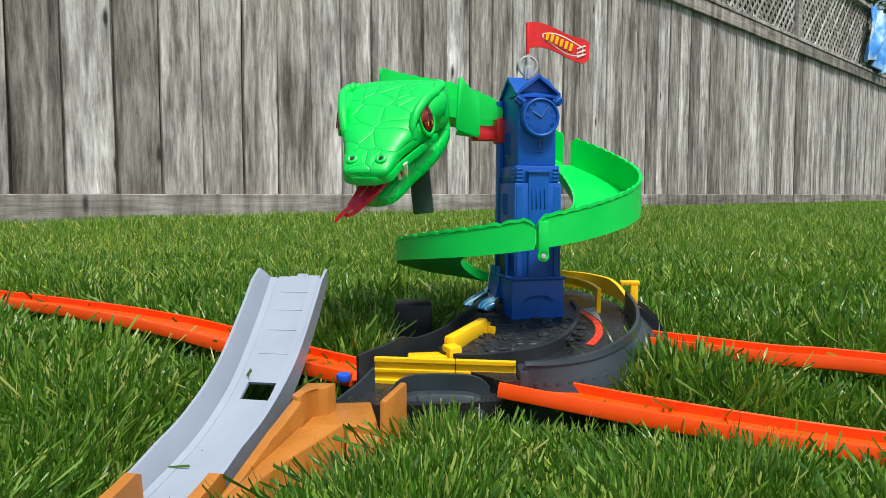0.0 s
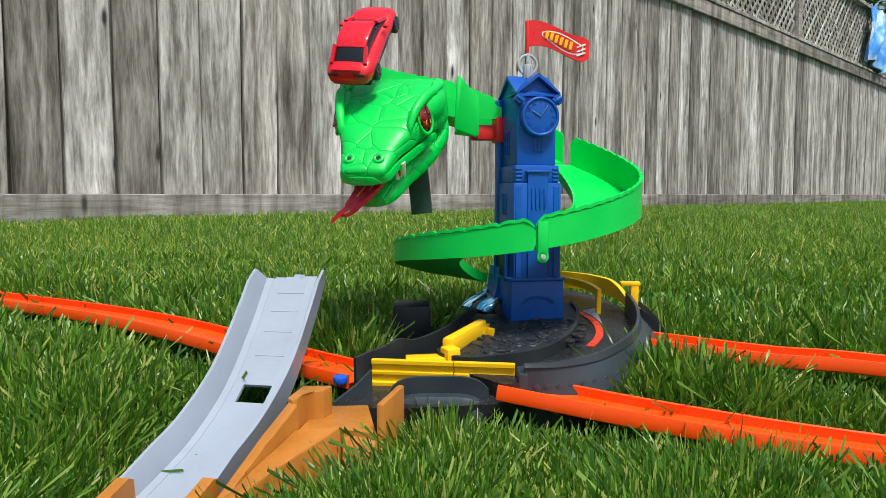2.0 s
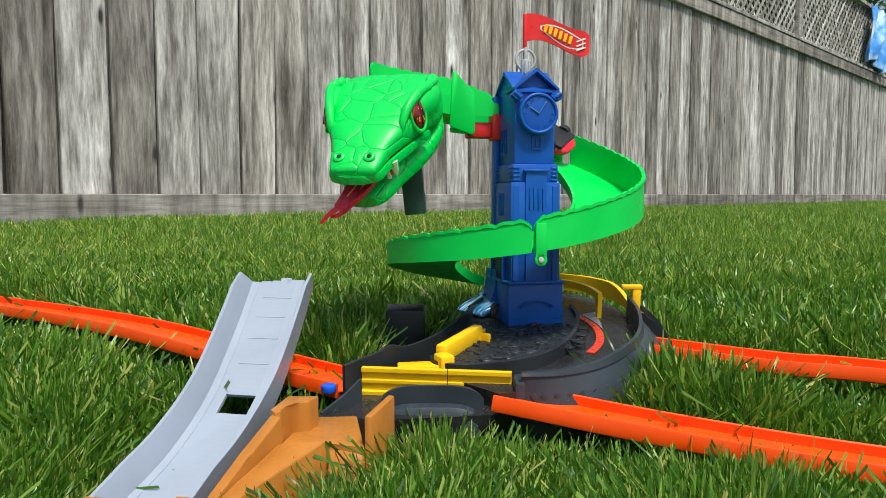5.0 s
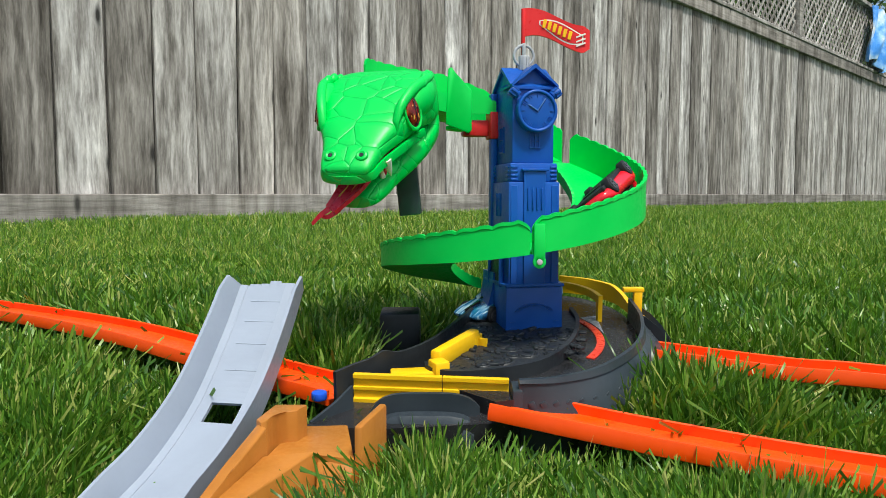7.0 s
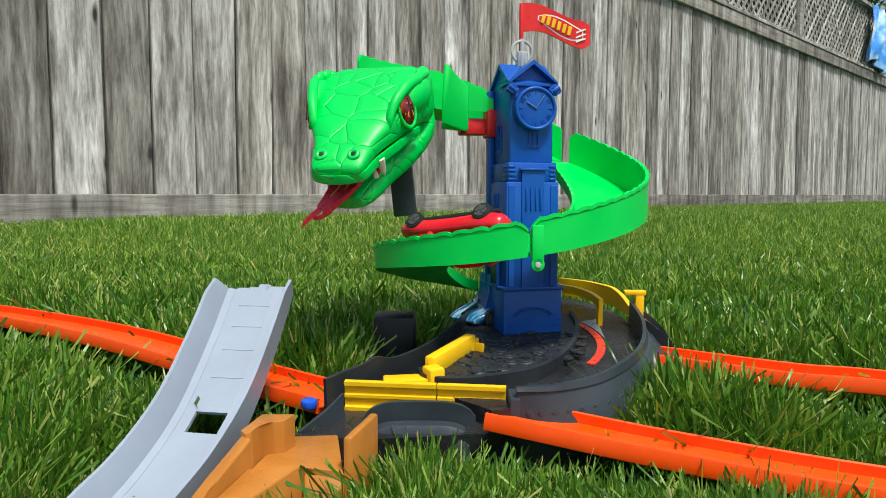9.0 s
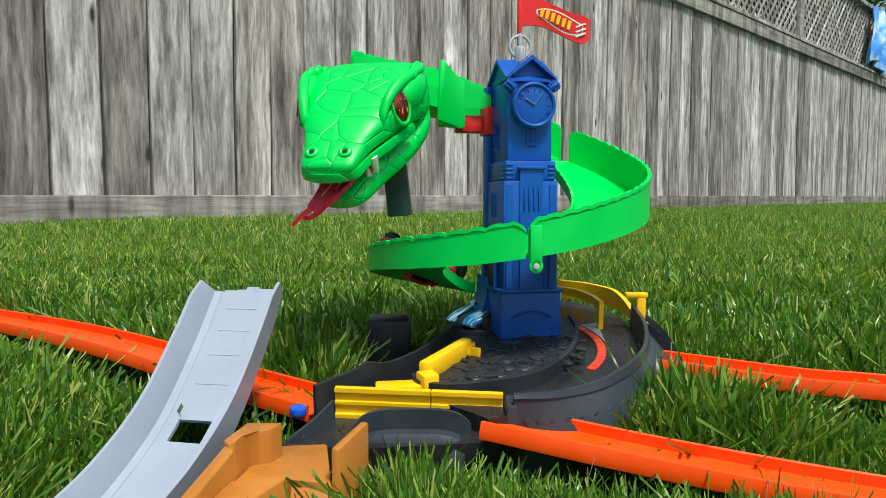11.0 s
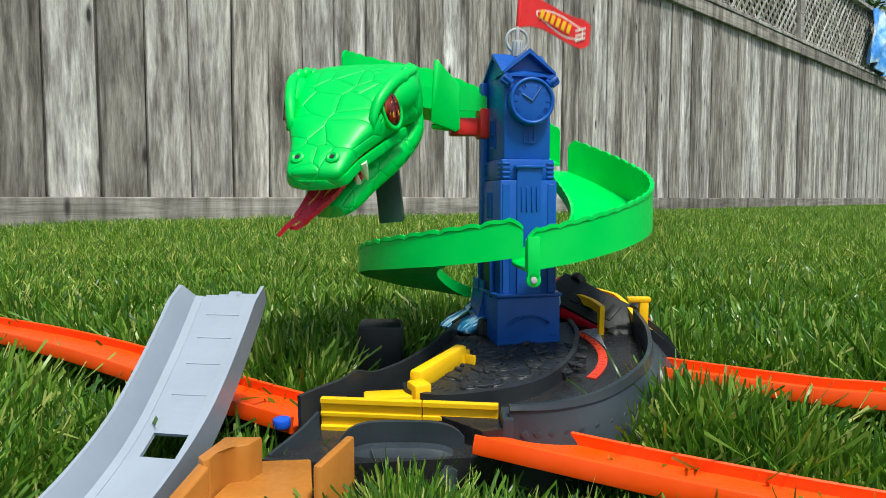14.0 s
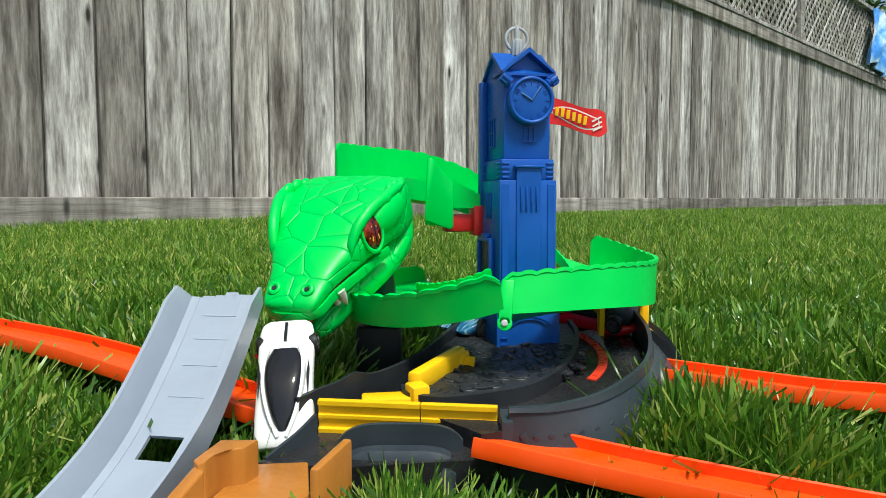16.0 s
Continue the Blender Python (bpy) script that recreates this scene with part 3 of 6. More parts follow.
    part("gate_hub", bm, YELLOW, tray)
    bm = bmesh.new()
    a, b2 = Vector((-0.004, 0.362, 0.022)), Vector((0.0175, 0.402, 0.0235))
    d = (b2 - a)
    box(bm, (a + b2) / 2 + Vector((0, 0, 0.003)), (d.length, 0.0060, 0.0095), Matrix.Rotation(math.atan2(d.y, d.x), 4, "Z"), bevel=0.0014)
    box(bm, b2 + Vector((0.001, -0.002, -0.0005)), (0.010, 0.0025, 0.009), Matrix.Rotation(math.atan2(d.y, d.x), 4, "Z"), bevel=0.0006)
    box(bm, b2 + Vector((0.004, -0.003, -0.001)), (0.002, 0.006, 0.007), Matrix.Rotation(math.atan2(d.y, d.x), 4, "Z"), bevel=0.0005)
    part("gate_arm", bm, YELLOW, tray, "yellow release arm")
    bm = bmesh.new()
    sweep(bm, [(*p, 0.0) for p in catmull([(0.100, 0.4655), (0.097, 0.485), (0.088, 0.502), (0.07, 0.515)], 24)], lambda i, u: [(-0.0014, 0.010 if i < 2 else 0.0285), (0.0014, 0.010 if i < 2 else 0.0285), (0.0014, 0.0335), (-0.0014, 0.0335)])
    part("inner_guard", bm, YELLOW, tray, "yellow curved lane guard")
    bm = bmesh.new()
    sweep(bm, [(*p, 0.0) for p in catmull([(0.1215, 0.468), (0.118, 0.50), (0.104, 0.523), (0.085, 0.535)], 24)], lambda i, u: [(-0.0014, 0.020), (0.0014, 0.020), (0.0014, 0.0255 + 0.0065 * min(1, 2.5 * u)), (-0.0014, 0.0255 + 0.0065 * min(1, 2.5 * u))])
    part("outer_guard", bm, YELLOW, tray, "yellow curved lane guard")
    bm = bmesh.new()
    box(bm, (0.1235, 0.466, 0.025), (0.0055, 0.004, 0.024), bevel=0.0008)
    box(bm, (0.1245, 0.466, 0.0165), (0.009, 0.006, 0.008), bevel=0.001)
    box(bm, (0.1205, 0.466, 0.0375), (0.0135, 0.0045, 0.003), bevel=0.0008)
    part("guard_post", bm, YELLOW, tray, "yellow post with a flat T top")
    bm = bmesh.new()
    cyl(bm, (-0.0600, 0.350, 0.0118), 0.0038, 0.004, seg=20, bevel=0.0008)
    part("blue_cap", bm, LIGHTBLUE, tray, "small blue plastic cap")
    bm = bmesh.new()
    box(bm, (-0.0265, 0.455, -0.008), (0.026, 0.020, 0.070), bevel=0.0018, taper=0.94)
    box(bm, (-0.0265, 0.455, -0.030), (0.034, 0.030, 0.030), bevel=0.002)
    part("leg_socket", bm, BLACK, tray, "charcoal block that takes the snake's leg")
    return tray


def gate_mesh(x0, x1):
    """One moulded bar with three long ribs, as a single swept outline."""
    bm = bmesh.new()
    out = [(0.0011, 0.0085), (0.0011, 0.0225), (-0.0022, 0.0225), (-0.0022, 0.0206), (-0.0008, 0.0200), (-0.0008, 0.0166), (-0.0018, 0.0162), (-0.0018, 0.0148), (-0.0008, 0.0144), (-0.0008, 0.0108), (-0.0022, 0.0102), (-0.0022, 0.0085)]
    loft(bm, [[Vector((x, y, z)) for y, z in out] for x in (x0, x0 + 0.0006, x1 - 0.0006, x1)])
    return bm


build_tray()

# ---- toy: clock tower ----
TOWER = pose(AX, AY, 0.0, 0, 0, 13)


def build_tower():
    tw = thing("clock_tower", TOWER, "blue plastic toy clock tower with a gabled roof", "toy tower")
    def block(name, w, d, z0, z1, yc=0.0, label="", bevel=0.0008, taper=1.0):
        bm = bmesh.new()
        box(bm, (0, yc, (z0 + z1) / 2), (w, d, z1 - z0), bevel=bevel, taper=taper)
        return part(name, bm, BLUE, tw, label)
    # plinth
    block("plinth", 0.0355, 0.046, 0.012, 0.0455, label="blue plinth with a moulded arch", taper=0.985)
    bm = bmesh.new()
    box(bm, (0, 0, 0.0465), (0.0368, 0.0475, 0.002), bevel=0.0006)
    part("plinth_cap", bm, BLUE, tw)
    # flared exit chute on the left and back
    bm = bmesh.new()
    loops = []
    for k in range(13):
        u = k / 12
        z = 0.012 + 0.04 * u
        x = -0.034 + 0.016 * (1 - (1 - u) ** 2.2)
        loops.append([Vector((x, 0.002, z)), Vector((-0.010, 0.002, z)), Vector((-0.010, 0.024, z)), Vector((x, 0.024, z))])
    loft(bm, loops)
    part("exit_chute", bm, BLUE, tw, "flared chute at the tower's foot")
    # shaft
    block("shaft", 0.0315, 0.042, 0.046, 0.1075)
    block("shaft_shoulder", 0.0292, 0.0395, 0.1075, 0.1185)
    block("belfry", 0.0258, 0.036, 0.1185, 0.163)
    yf = -0.021
    def strip(name, x, z, w, h, y, d=0.0012, rot=None, b=0.0003):
        bm = bmesh.new()
        box(bm, (x, y, z), (w, d, h), rot, bevel=b, seg=1)
        return part(name, bm, BLUE, tw)
    strip("front_panel", 0, 0.080, 0.0135, 0.068, yf - 0.0004)
    strip("panel_cap", 0, 0.1145, 0.0165, 0.0014, yf - 0.0008, 0.003)
    for k in range(4):
        strip("louvre", -0.0042 + k * 0.0028, 0.0975, 0.0010, 0.013, yf - 0.0013, 0.0012)
    for s in (-1, 1):
        strip("corner_pilaster", s * 0.0126, 0.0765, 0.004, 0.058, yf - 0.0002, 0.001)
        for k in range(4):
            strip("quoin", s * 0.0122, 0.1090 + k * 0.0024, 0.0042, 0.0013, -0.0199, 0.0010)
    for k in range(4):                           # side quoins
        for yy in (-0.015, 0.012):
            bm = bmesh.new()
            box(bm, (-0.0147, yy, 0.1090 + k * 0.0024), (0.0010, 0.006, 0.0013), bevel=0.0003, seg=1)
            part("side_quoin", bm, BLUE, tw)
    for k in range(4):                           # side louvres
        bm = bmesh.new()
        box(bm, (-0.0160, -0.006 + 0.0026 * k, 0.094), (0.0012, 0.0010, 0.014), bevel=0.0003, seg=1)
        part("side_louvre", bm, BLUE, tw)
    # belfry windows
    def window(x, y, z, w, h, rot):
        bm = bmesh.new()
        for c, s in (((-w / 2, 0, 0), (0.0006, 0.001, h)), ((w / 2, 0, 0), (0.0006, 0.001, h)), ((0, 0, h / 2), (w, 0.001, 0.0006)), ((0, 0, -h / 2), (w + 0.0012, 0.0014, 0.0008)), ((0, 0, 0), (0.0005, 0.001, h)), ((0, 0, 0), (w, 0.001, 0.0005))):
            box(bm, c, s)
        o = part("window_frame", bm, BLUE, tw, smooth=0)
        o.matrix_basis = Matrix.Translation((x, y, z)) @ rot
    window(0.001, -0.0183, 0.1315, 0.0055, 0.0075, Matrix())
    window(-0.0132, 0.001, 0.133, 0.0075, 0.0150, Matrix.Rotation(math.pi / 2, 4, "Z"))
    # arch relief on the plinth
    bm = bmesh.new()
    for r in (0.0105, 0.0125):
        pts = [(r * 1.05 * math.cos(radians(a)), -0.0233, 0.024 + 0.62 * r * math.sin(radians(a)) + 0.004) for a in range(25, 156, 10)]
        for p, q in zip(pts, pts[1:]):
            p, q = Vector(p), Vector(q)
            d = q - p
            box(bm, (p + q) / 2, (d.length * 1.05, 0.0010, 0.0006), Matrix.Rotation(-math.atan2(d.z, d.x), 4, "Y"))
    for a in range(30, 151, 12):
        ca, sa = math.cos(radians(a)), math.sin(radians(a))
        box(bm, (0.0115 * 1.05 * ca, -0.0233, 0.028 + 0.62 * 0.0115 * sa), (0.0020, 0.0010, 0.0005), Matrix.Rotation(-math.atan2(sa * 0.62, ca), 4, "Y"))
    for s in (-1, 1):
        for k in range(3):
            box(bm, (s * 0.0135, -0.0233, 0.018 + k * 0.0035), (0.0035, 0.001, 0.0006))
    part("arch_relief", bm, BLUE, tw, smooth=0)
    # door opening in the side, its shade painted as a charcoal slab, with a scalloped flap
    bm = bmesh.new()
    box(bm, (-0.0162, 0.000, 0.060), (0.0016, 0.021, 0.030), bevel=0.0004)
    part("side_door_shade", bm, BLACK, tw, "charcoal slab painting the shade of the tower's side opening")
    bm = bmesh.new()
    for c, s in (((-0.0172, -0.0112, 0.060), (0.003, 0.0018, 0.031)), ((-0.0172, 0.0112, 0.060), (0.003, 0.0018, 0.031)), ((-0.0172, 0, 0.0755), (0.003, 0.0235, 0.0024)), ((-0.0172, 0, 0.0775), (0.003, 0.010, 0.0026))):
        box(bm, c, s, bevel=0.0006)
    part("side_door_frame", bm, BLUE, tw)
    # rail for the sliding bracket
    bm = bmesh.new()
    box(bm, (-0.0148, 0.0145, 0.110), (0.004, 0.006, 0.105), bevel=0.0008)
    part("slide_rail", bm, BLUE, tw)
    # roof: ridge along x with a front gable
    def gable(name, w, d, z0, h, c, rotz=0):
        bm = bmesh.new()
        tri = lambda y: [Vector((-w / 2, y, 0)), Vector((-w / 2, y, 0.0014)), Vector((0, y, h + 0.0014)), Vector((w / 2, y, 0.0014)), Vector((w / 2, y, 0)), Vector((0, y, h - 0.001))]
        loft(bm, [tri(-d / 2), tri(d / 2)])
        o = part(name, bm, BLUE, tw, smooth=20)
        o.matrix_basis = Matrix.Translation((c[0], c[1], z0)) @ Matrix.Rotation(rotz, 4, "Z")
        return o
    gable("roof", 0.040, 0.0285, 0.1615, 0.0135, (0, 0), math.pi / 2)
    gable("front_gable", 0.0285, 0.022, 0.1625, 0.0120, (0, -0.0105))
    bm = bmesh.new()
    plate(bm, [(-0.0125, 0), (0.0125, 0), (0, 0.0112)], -0.017, 0.017, Matrix.Translation((0, 0, 0.1625)) @ Matrix.Rotation(math.pi / 2, 4, "X"))
    part("gable_fill", bm, BLUE, tw, smooth=0)
    bm = bmesh.new()
    plate(bm, [(-0.0175, 0), (0.0175, 0), (0, 0.0125)], -0.0125, 0.0125, Matrix.Translation((0, 0, 0.1622)) @ Matrix.Rotation(math.pi / 2, 4, "Z") @ Matrix.Rotation(math.pi / 2, 4, "X"))
    part("roof_fill", bm, BLUE, tw, smooth=0)
    # clock with its side buttons
    CK = Matrix.Translation((0.0005, -0.0205, 0.1485)) @ Matrix.Rotation(math.pi / 2, 4, "X")
    bm = bmesh.new()
    cyl(bm, (0, 0, 0), 0.0120, 0.006, seg=48, bevel=0.0008)
    dial = part("clock", bm, BLUE, tw, "blue moulded clock dial")
    dial.matrix_basis = CK
    bm = bmesh.new()
    ring(bm, (0, 0, 0.0030), 0.0113, 0.0011, seg=48, rs=10)
    part("clock_rim", bm, BLUE, dial)
    for a, l, w in ((58, 0.0078, 0.0011), (-34, 0.0100, 0.0008)):
        bm = bmesh.new()
        box(bm, (0, l / 2 - 0.001, 0), (w, l, 0.0008), bevel=0.0002, seg=1, taper=0.7)
        hd = part("clock_pointer", bm, SILVERBLUE, dial)
        hd.matrix_basis = Matrix.Translation((0, 0, 0.0035)) @ Matrix.Rotation(radians(a), 4, "Z")
    bm = bmesh.new()
    for k in range(12):
        a = k * math.pi / 6
        r = Matrix.Rotation(a, 4, "Z")
        for o in ((0,), (-0.0007, 0.0007), (-0.0010, 0, 0.0010))[k % 3]:
            box(bm, r @ Vector((o, 0.0088, 0.0031)), (0.00035, 0.0022, 0.0006), r)
    part("clock_marks", bm, BLUE, dial, smooth=0)
    for s in (-1, 1):
        bm = bmesh.new()
        rot = Matrix.Rotation(s * 0.95, 4, "Y")
        c = Vector((s * 0.0125, -0.0205, 0.1592))
        cyl(bm, c, 0.0026, 0.006, rot, seg=16, bevel=0.0005)
        for k in range(8):
            a = k * math.pi / 4
            box(bm, c + rot @ Vector((0.0027 * math.cos(a), 0.0027 * math.sin(a), 0.0008)), (0.0009, 0.0009, 0.004), rot)
        part("clock_knob", bm, BLUE, tw)
    # ring and ferrule on the roof
    bm = bmesh.new()
    ring(bm, (0, 0, 0.1840), 0.0062, 0.0009, Matrix.Rotation(math.pi / 2, 4, "X") , seg=40, rs=10)
    part("roof_ring", bm, SILVER, tw, "silver plastic ring")
    bm = bmesh.new()
    cyl(bm, (0, 0, 0.1795), 0.0032, 0.009, seg=20, bevel=0.0005)
    for k in range(10):
        a = k * math.pi / 5
        box(bm, (0.0032 * math.cos(a), 0.0032 * math.sin(a), 0.1790), (0.0007, 0.0007, 0.008), Matrix.Rotation(a, 4, "Z"))
    cyl(bm, (0, 0, 0.187), 0.0013, 0.009, seg=14, bevel=0.0004)
    part("roof_ferrule", bm, SILVER, tw, "silver ribbed flag holder")
    return tw


SILVERBLUE = plastic("pale_blue_plastic", (0.06, 0.16, 0.42), 0.35)
build_tower()


def build_flag():
    """A waving moulded flag on a pole; it swings down behind the tower when the snake drops."""
    fl = thing("flag", pose(AX, AY + 0.004, 0.1830, 0, 0, 0), "red moulded plastic flag with a flame emblem", "flag")
    bm = bmesh.new()
    n = 26
    loops = []
    for k in range(n):
        u = k / (n - 1)
        x = 0.0405 * u
        mid = 0.0205 - 0.0075 * u ** 1.2 + 0.0028 * math.sin(u * 5.2 + 0.4)
        hh = 0.0085 - 0.0010 * math.sin(u * 3.1)
        if u > 0.9:
            hh *= 1 - 0.35 * (u - 0.9) / 0.1
        y = 0.0012 * math.sin(u * 6.0)
        loops.append([Vector((x, y - 0.0008, mid - hh)), Vector((x, y + 0.0008, mid - hh)), Vector((x, y + 0.0008, mid + hh)), Vector((x, y - 0.0008, mid + hh))])
    loft(bm, loops)
    cyl(bm, (0, 0, 0.015), 0.0013, 0.030, seg=12, bevel=0.0003)
    part("flag_cloth", bm, RED, fl)
    # emblem: a flame-shaped white outline with a yellow lettered band
    def band(name, u0, u1, h0, h1, off, material):
        bm = bmesh.new()
        lo = []
        for k in range(18):
            f = k / 17
            u = u0 + (u1 - u0) * f
            x = 0.0405 * u
            mid = 0.0205 - 0.0075 * u ** 1.2 + 0.0028 * math.sin(u * 5.2 + 0.4)
            y = 0.0012 * math.sin(u * 6.0) - 0.0008 - off
            a, c = h0(f), h1(f)
            lo.append([Vector((x, y, mid + a)), Vector((x, y, mid + c)), Vector((x, y + 0.0005, mid + c)), Vector((x, y + 0.0005, mid + a))])
        loft(bm, lo)
        return part(name, bm, material, fl)
    band("emblem_outline", 0.24, 0.90, lambda f: -0.0055 * math.sin(0.25 + f * 2.4), lambda f: 0.0052 * math.sin(0.2 + f * 2.5), 0.0001, IVORY)
    band("emblem_field", 0.26, 0.88, lambda f: -0.0046 * math.sin(0.25 + f * 2.4), lambda f: 0.0043 * math.sin(0.2 + f * 2.5), 0.0003, RED)
    for k in range(6):
        u = 0.32 + 0.075 * k
        bm = bmesh.new()
        mid = 0.0205 - 0.0075 * u ** 1.2 + 0.0028 * math.sin(u * 5.2 + 0.4)
        box(bm, (0.0405 * u, 0.0012 * math.sin(u * 6.0) - 0.0013, mid), (0.0021, 0.0006, 0.0052), Matrix.Rotation(0.25, 4, "Y"), bevel=0.0002, seg=1)
        part("emblem_bar", bm, YELLOW, fl)
    for k, dz in enumerate((0.002, -0.0008, -0.0034)):
        bm = bmesh.new()
        u = 0.86
        mid = 0.0205 - 0.0075 * u ** 1.2 + 0.0028 * math.sin(u * 5.2 + 0.4)
        box(bm, (0.0405 * u, 0.0012 * math.sin(u * 6.0) - 0.0012, mid + dz), (0.006, 0.0006, 0.0009), Matrix.Rotation(-0.35, 4, "Y"))
        part("emblem_flame", bm, IVORY, fl)
    return fl


FLAG = build_flag()

# ---- toy: snake track ----


def helix(phi):
    """Floor height, and wall rim above it, along the spiral; phi in degrees round the tower, falling clockwise."""
    keys = [(-250, 0.034, 0.012), (-180, 0.0565, 0.0135), (-90, 0.0680, 0.0190), (0, 0.0920, 0.0240), (60, 0.1235, 0.0235), (100, 0.145, 0.022), (160, 0.160, 0.021)]
    xs = [k[0] for k in keys]
    return float(np.interp(phi, xs, [k[1] for k in keys])), float(np.interp(phi, xs, [k[2] for k in keys]))


SX, SY = 0.042, 0.455                      # axis of the spiral
R_MID, TRACK_W = 0.0585, 0.043


def spiral_line(p0, p1, n):
    out = []
    for i in range(n):
        ph = p0 + (p1 - p0) * i / (n - 1)
        z = sum(helix(ph + d)[0] for d in (-24, -12, 0, 12, 24)) / 5
        out.append((SX + R_MID * math.cos(radians(ph)), SY + R_MID * math.sin(radians(ph)), z, ph))
    return out


def scalloped(i, u, ph, n_sc, hl, hr, w=TRACK_W, t=0.0016):
    sc = abs(math.sin(u * n_sc * math.pi)) ** 0.6
    a, b = w / 2, w / 2 - t
    hl = hl - 0.0014 + 0.0014 * sc
    hr = hr - 0.0010 + 0.0010 * sc
    lip = 0.0022
    return [(a, 0), (a, hl - lip), (a + 0.0007 * sc, hl - lip + 0.0004), (a + 0.0007 * sc, hl), (b, hl), (b, t), (-b, t), (-b, hr), (-a, hr), (-a, 0)]


def build_spiral(name, p0, p1, n, n_sc, label):
    line = spiral_line(p0, p1, n)
    ob = thing(name, pose(SX, SY, 0), label, "toy track")
    loc = [(x - SX, y - SY, z) for x, y, z, ph in line]
    def sec(i, u):
        hl = helix(line[i][3])[1]
        if i < 3 or i > n - 4:
            hl *= 0.8 + 0.2 * min(i, n - 1 - i) / 3
        return scalloped(i, u, 0, n_sc, hl, 0.007)
    in_parts(ob, loc, sec)
    return ob


def in_parts(ob, loc, sec):
    """Floor, outer wall and inner wall of a green track, from its whole outline."""
    for nm, ids in (("outer_wall", (0, 1, 2, 3, 4, 5, "o")), ("track_floor", ("p", 5, 6, "q")), ("inner_wall", (9, "r", 6, 7, 8))):
        bm = bmesh.new()
        def cut(i, u):
            s = sec(i, u)
            extra = {"o": (s[5][0], 0), "p": (s[5][0], 0), "q": (s[6][0], 0), "r": (s[6][0], 0)}
            return [extra[k] if isinstance(k, str) else s[k] for k in ids]
        sweep(bm, loc, cut, up=(0, 0, 1))
        part(nm, bm, GREEN, ob, smooth=16)


SPIRAL_A = build_spiral("snake_track_upper", 54, -87.7, 110, 24, "bright green snake track curving round the tower, scalloped rim")
SPIRAL_B = build_spiral("snake_track_lower", -88, -243, 100, 22, "bright green lower snake track curving into the tower, scalloped rim")


def hinge_tab(ob, ph, dz):
    z, h = helix(ph)
    bm = bmesh.new()
    c = Vector(((R_MID + TRACK_W / 2 + 0.0012) * math.cos(radians(ph)), (R_MID + TRACK_W / 2 + 0.0012) * math.sin(radians(ph)), z))
    rot = Matrix.Rotation(radians(ph + 90), 4, "Z")
    box(bm, c + Vector((0, 0, 0.006)), (0.006, 0.002, 0.020), rot, bevel=0.0007)
    cyl(bm, c + Vector((0, 0, -0.0035)), 0.0034, 0.002, rot @ Matrix.Rotation(math.pi / 2, 4, "X"), seg=20, bevel=0.0005)
    tab = part("hinge_tab", bm, GREEN, ob)
    bm = bmesh.new()
    cyl(bm, c + Vector((0, -0.001, -0.0035)), 0.0015, 0.0022, rot @ Matrix.Rotation(math.pi / 2, 4, "X"), seg=14, bevel=0.0003)
    part("hinge_pin", bm, SILVER, tab)


hinge_tab(SPIRAL_A, -85, 0)


def build_neck():
    """The snake's neck behind and left of the tower, with its sliding bracket and its leg."""
    ob = thing("snake_neck", pose(SX, SY, 0), "bright green snake neck track with red bracket and grey leg", "toy track")
    ctl = [(-0.0750, 0.018, 0.1550), (-0.0600, 0.042, 0.1545), (-0.0330, 0.0565, 0.1510)]
    for ph in (92, 74, 56):
        ctl.append((R_MID * math.cos(radians(ph)), R_MID * math.sin(radians(ph)), helix(ph)[0]))
    line = [tuple(p) for p in catmull(ctl, 90)]
    in_parts(ob, line, lambda i, u: scalloped(i, u, 0, 20, (0.0240 + 0.0095 * max(0, min(1, (0.78 - u) / 0.4))) * min(1, 0.90 + i / 30), 0.0065 + 0.0060 * max(0, min(1, (0.80 - u) / 0.35))))
    # joint plate beside the jaw hinge
    bm = bmesh.new()
    up = Matrix.Rotation(math.pi / 2, 4, "X")
    plate(bm, [(-0.0388, 0.1775), (-0.0365, 0.1782), (-0.0340, 0.1745), (-0.0242, 0.1640), (-0.0242, 0.1395), (-0.0262, 0.1380), (-0.0404, 0.1435)], -0.0075, -0.0048, up)
    bmesh.ops.bevel(bm, geom=list(bm.edges), offset=0.0006, segments=2, profile=0.5, affect="EDGES")
    part("joint_plate", bm, GREEN, ob)
    bm = bmesh.new()
    top = [(-0.0250 + 0.0160 * k / 24, 0.1655 - 0.0090 * k / 24 + 0.0011 * abs(math.sin(k * math.pi / 5))) for k in range(25)]
    plate(bm, [(-0.0250, 0.1500)] + [(-0.0090, 0.1500)] + top[::-1], -0.0085, -0.0070, up)
    part("near_wall", bm, GREEN, ob, "scalloped near wall of the neck")
    bm = bmesh.new()
    box(bm, (-0.0325, 0.0140, 0.1410), (0.0155, 0.013, 0.0022), Matrix.Rotation(0.12, 4, "Y"), bevel=0.0006)
    part("neck_shoe", bm, GREEN, ob)
    bm = bmesh.new()
    box(bm, (-0.0190, 0.0150, 0.1415), (0.022, 0.010, 0.0100), Matrix.Rotation(0.15, 4, "Z"), bevel=0.0012)
    box(bm, (-0.0105, 0.0125, 0.1430), (0.007, 0.012, 0.017), Matrix.Rotation(0.22, 4, "Z"), bevel=0.0012)
    part("bracket", bm, RED, ob, "red plastic sliding bracket")
    bm = bmesh.new()
    box(bm, (-0.0645, -0.004, 0.1175), (0.0135, 0.0125, 0.060), Matrix.Rotation(-0.10, 4, "Y"), bevel=0.0012)
    part("leg", bm, SLATE, ob, "slate grey support leg")
    return ob


NECK = build_neck()

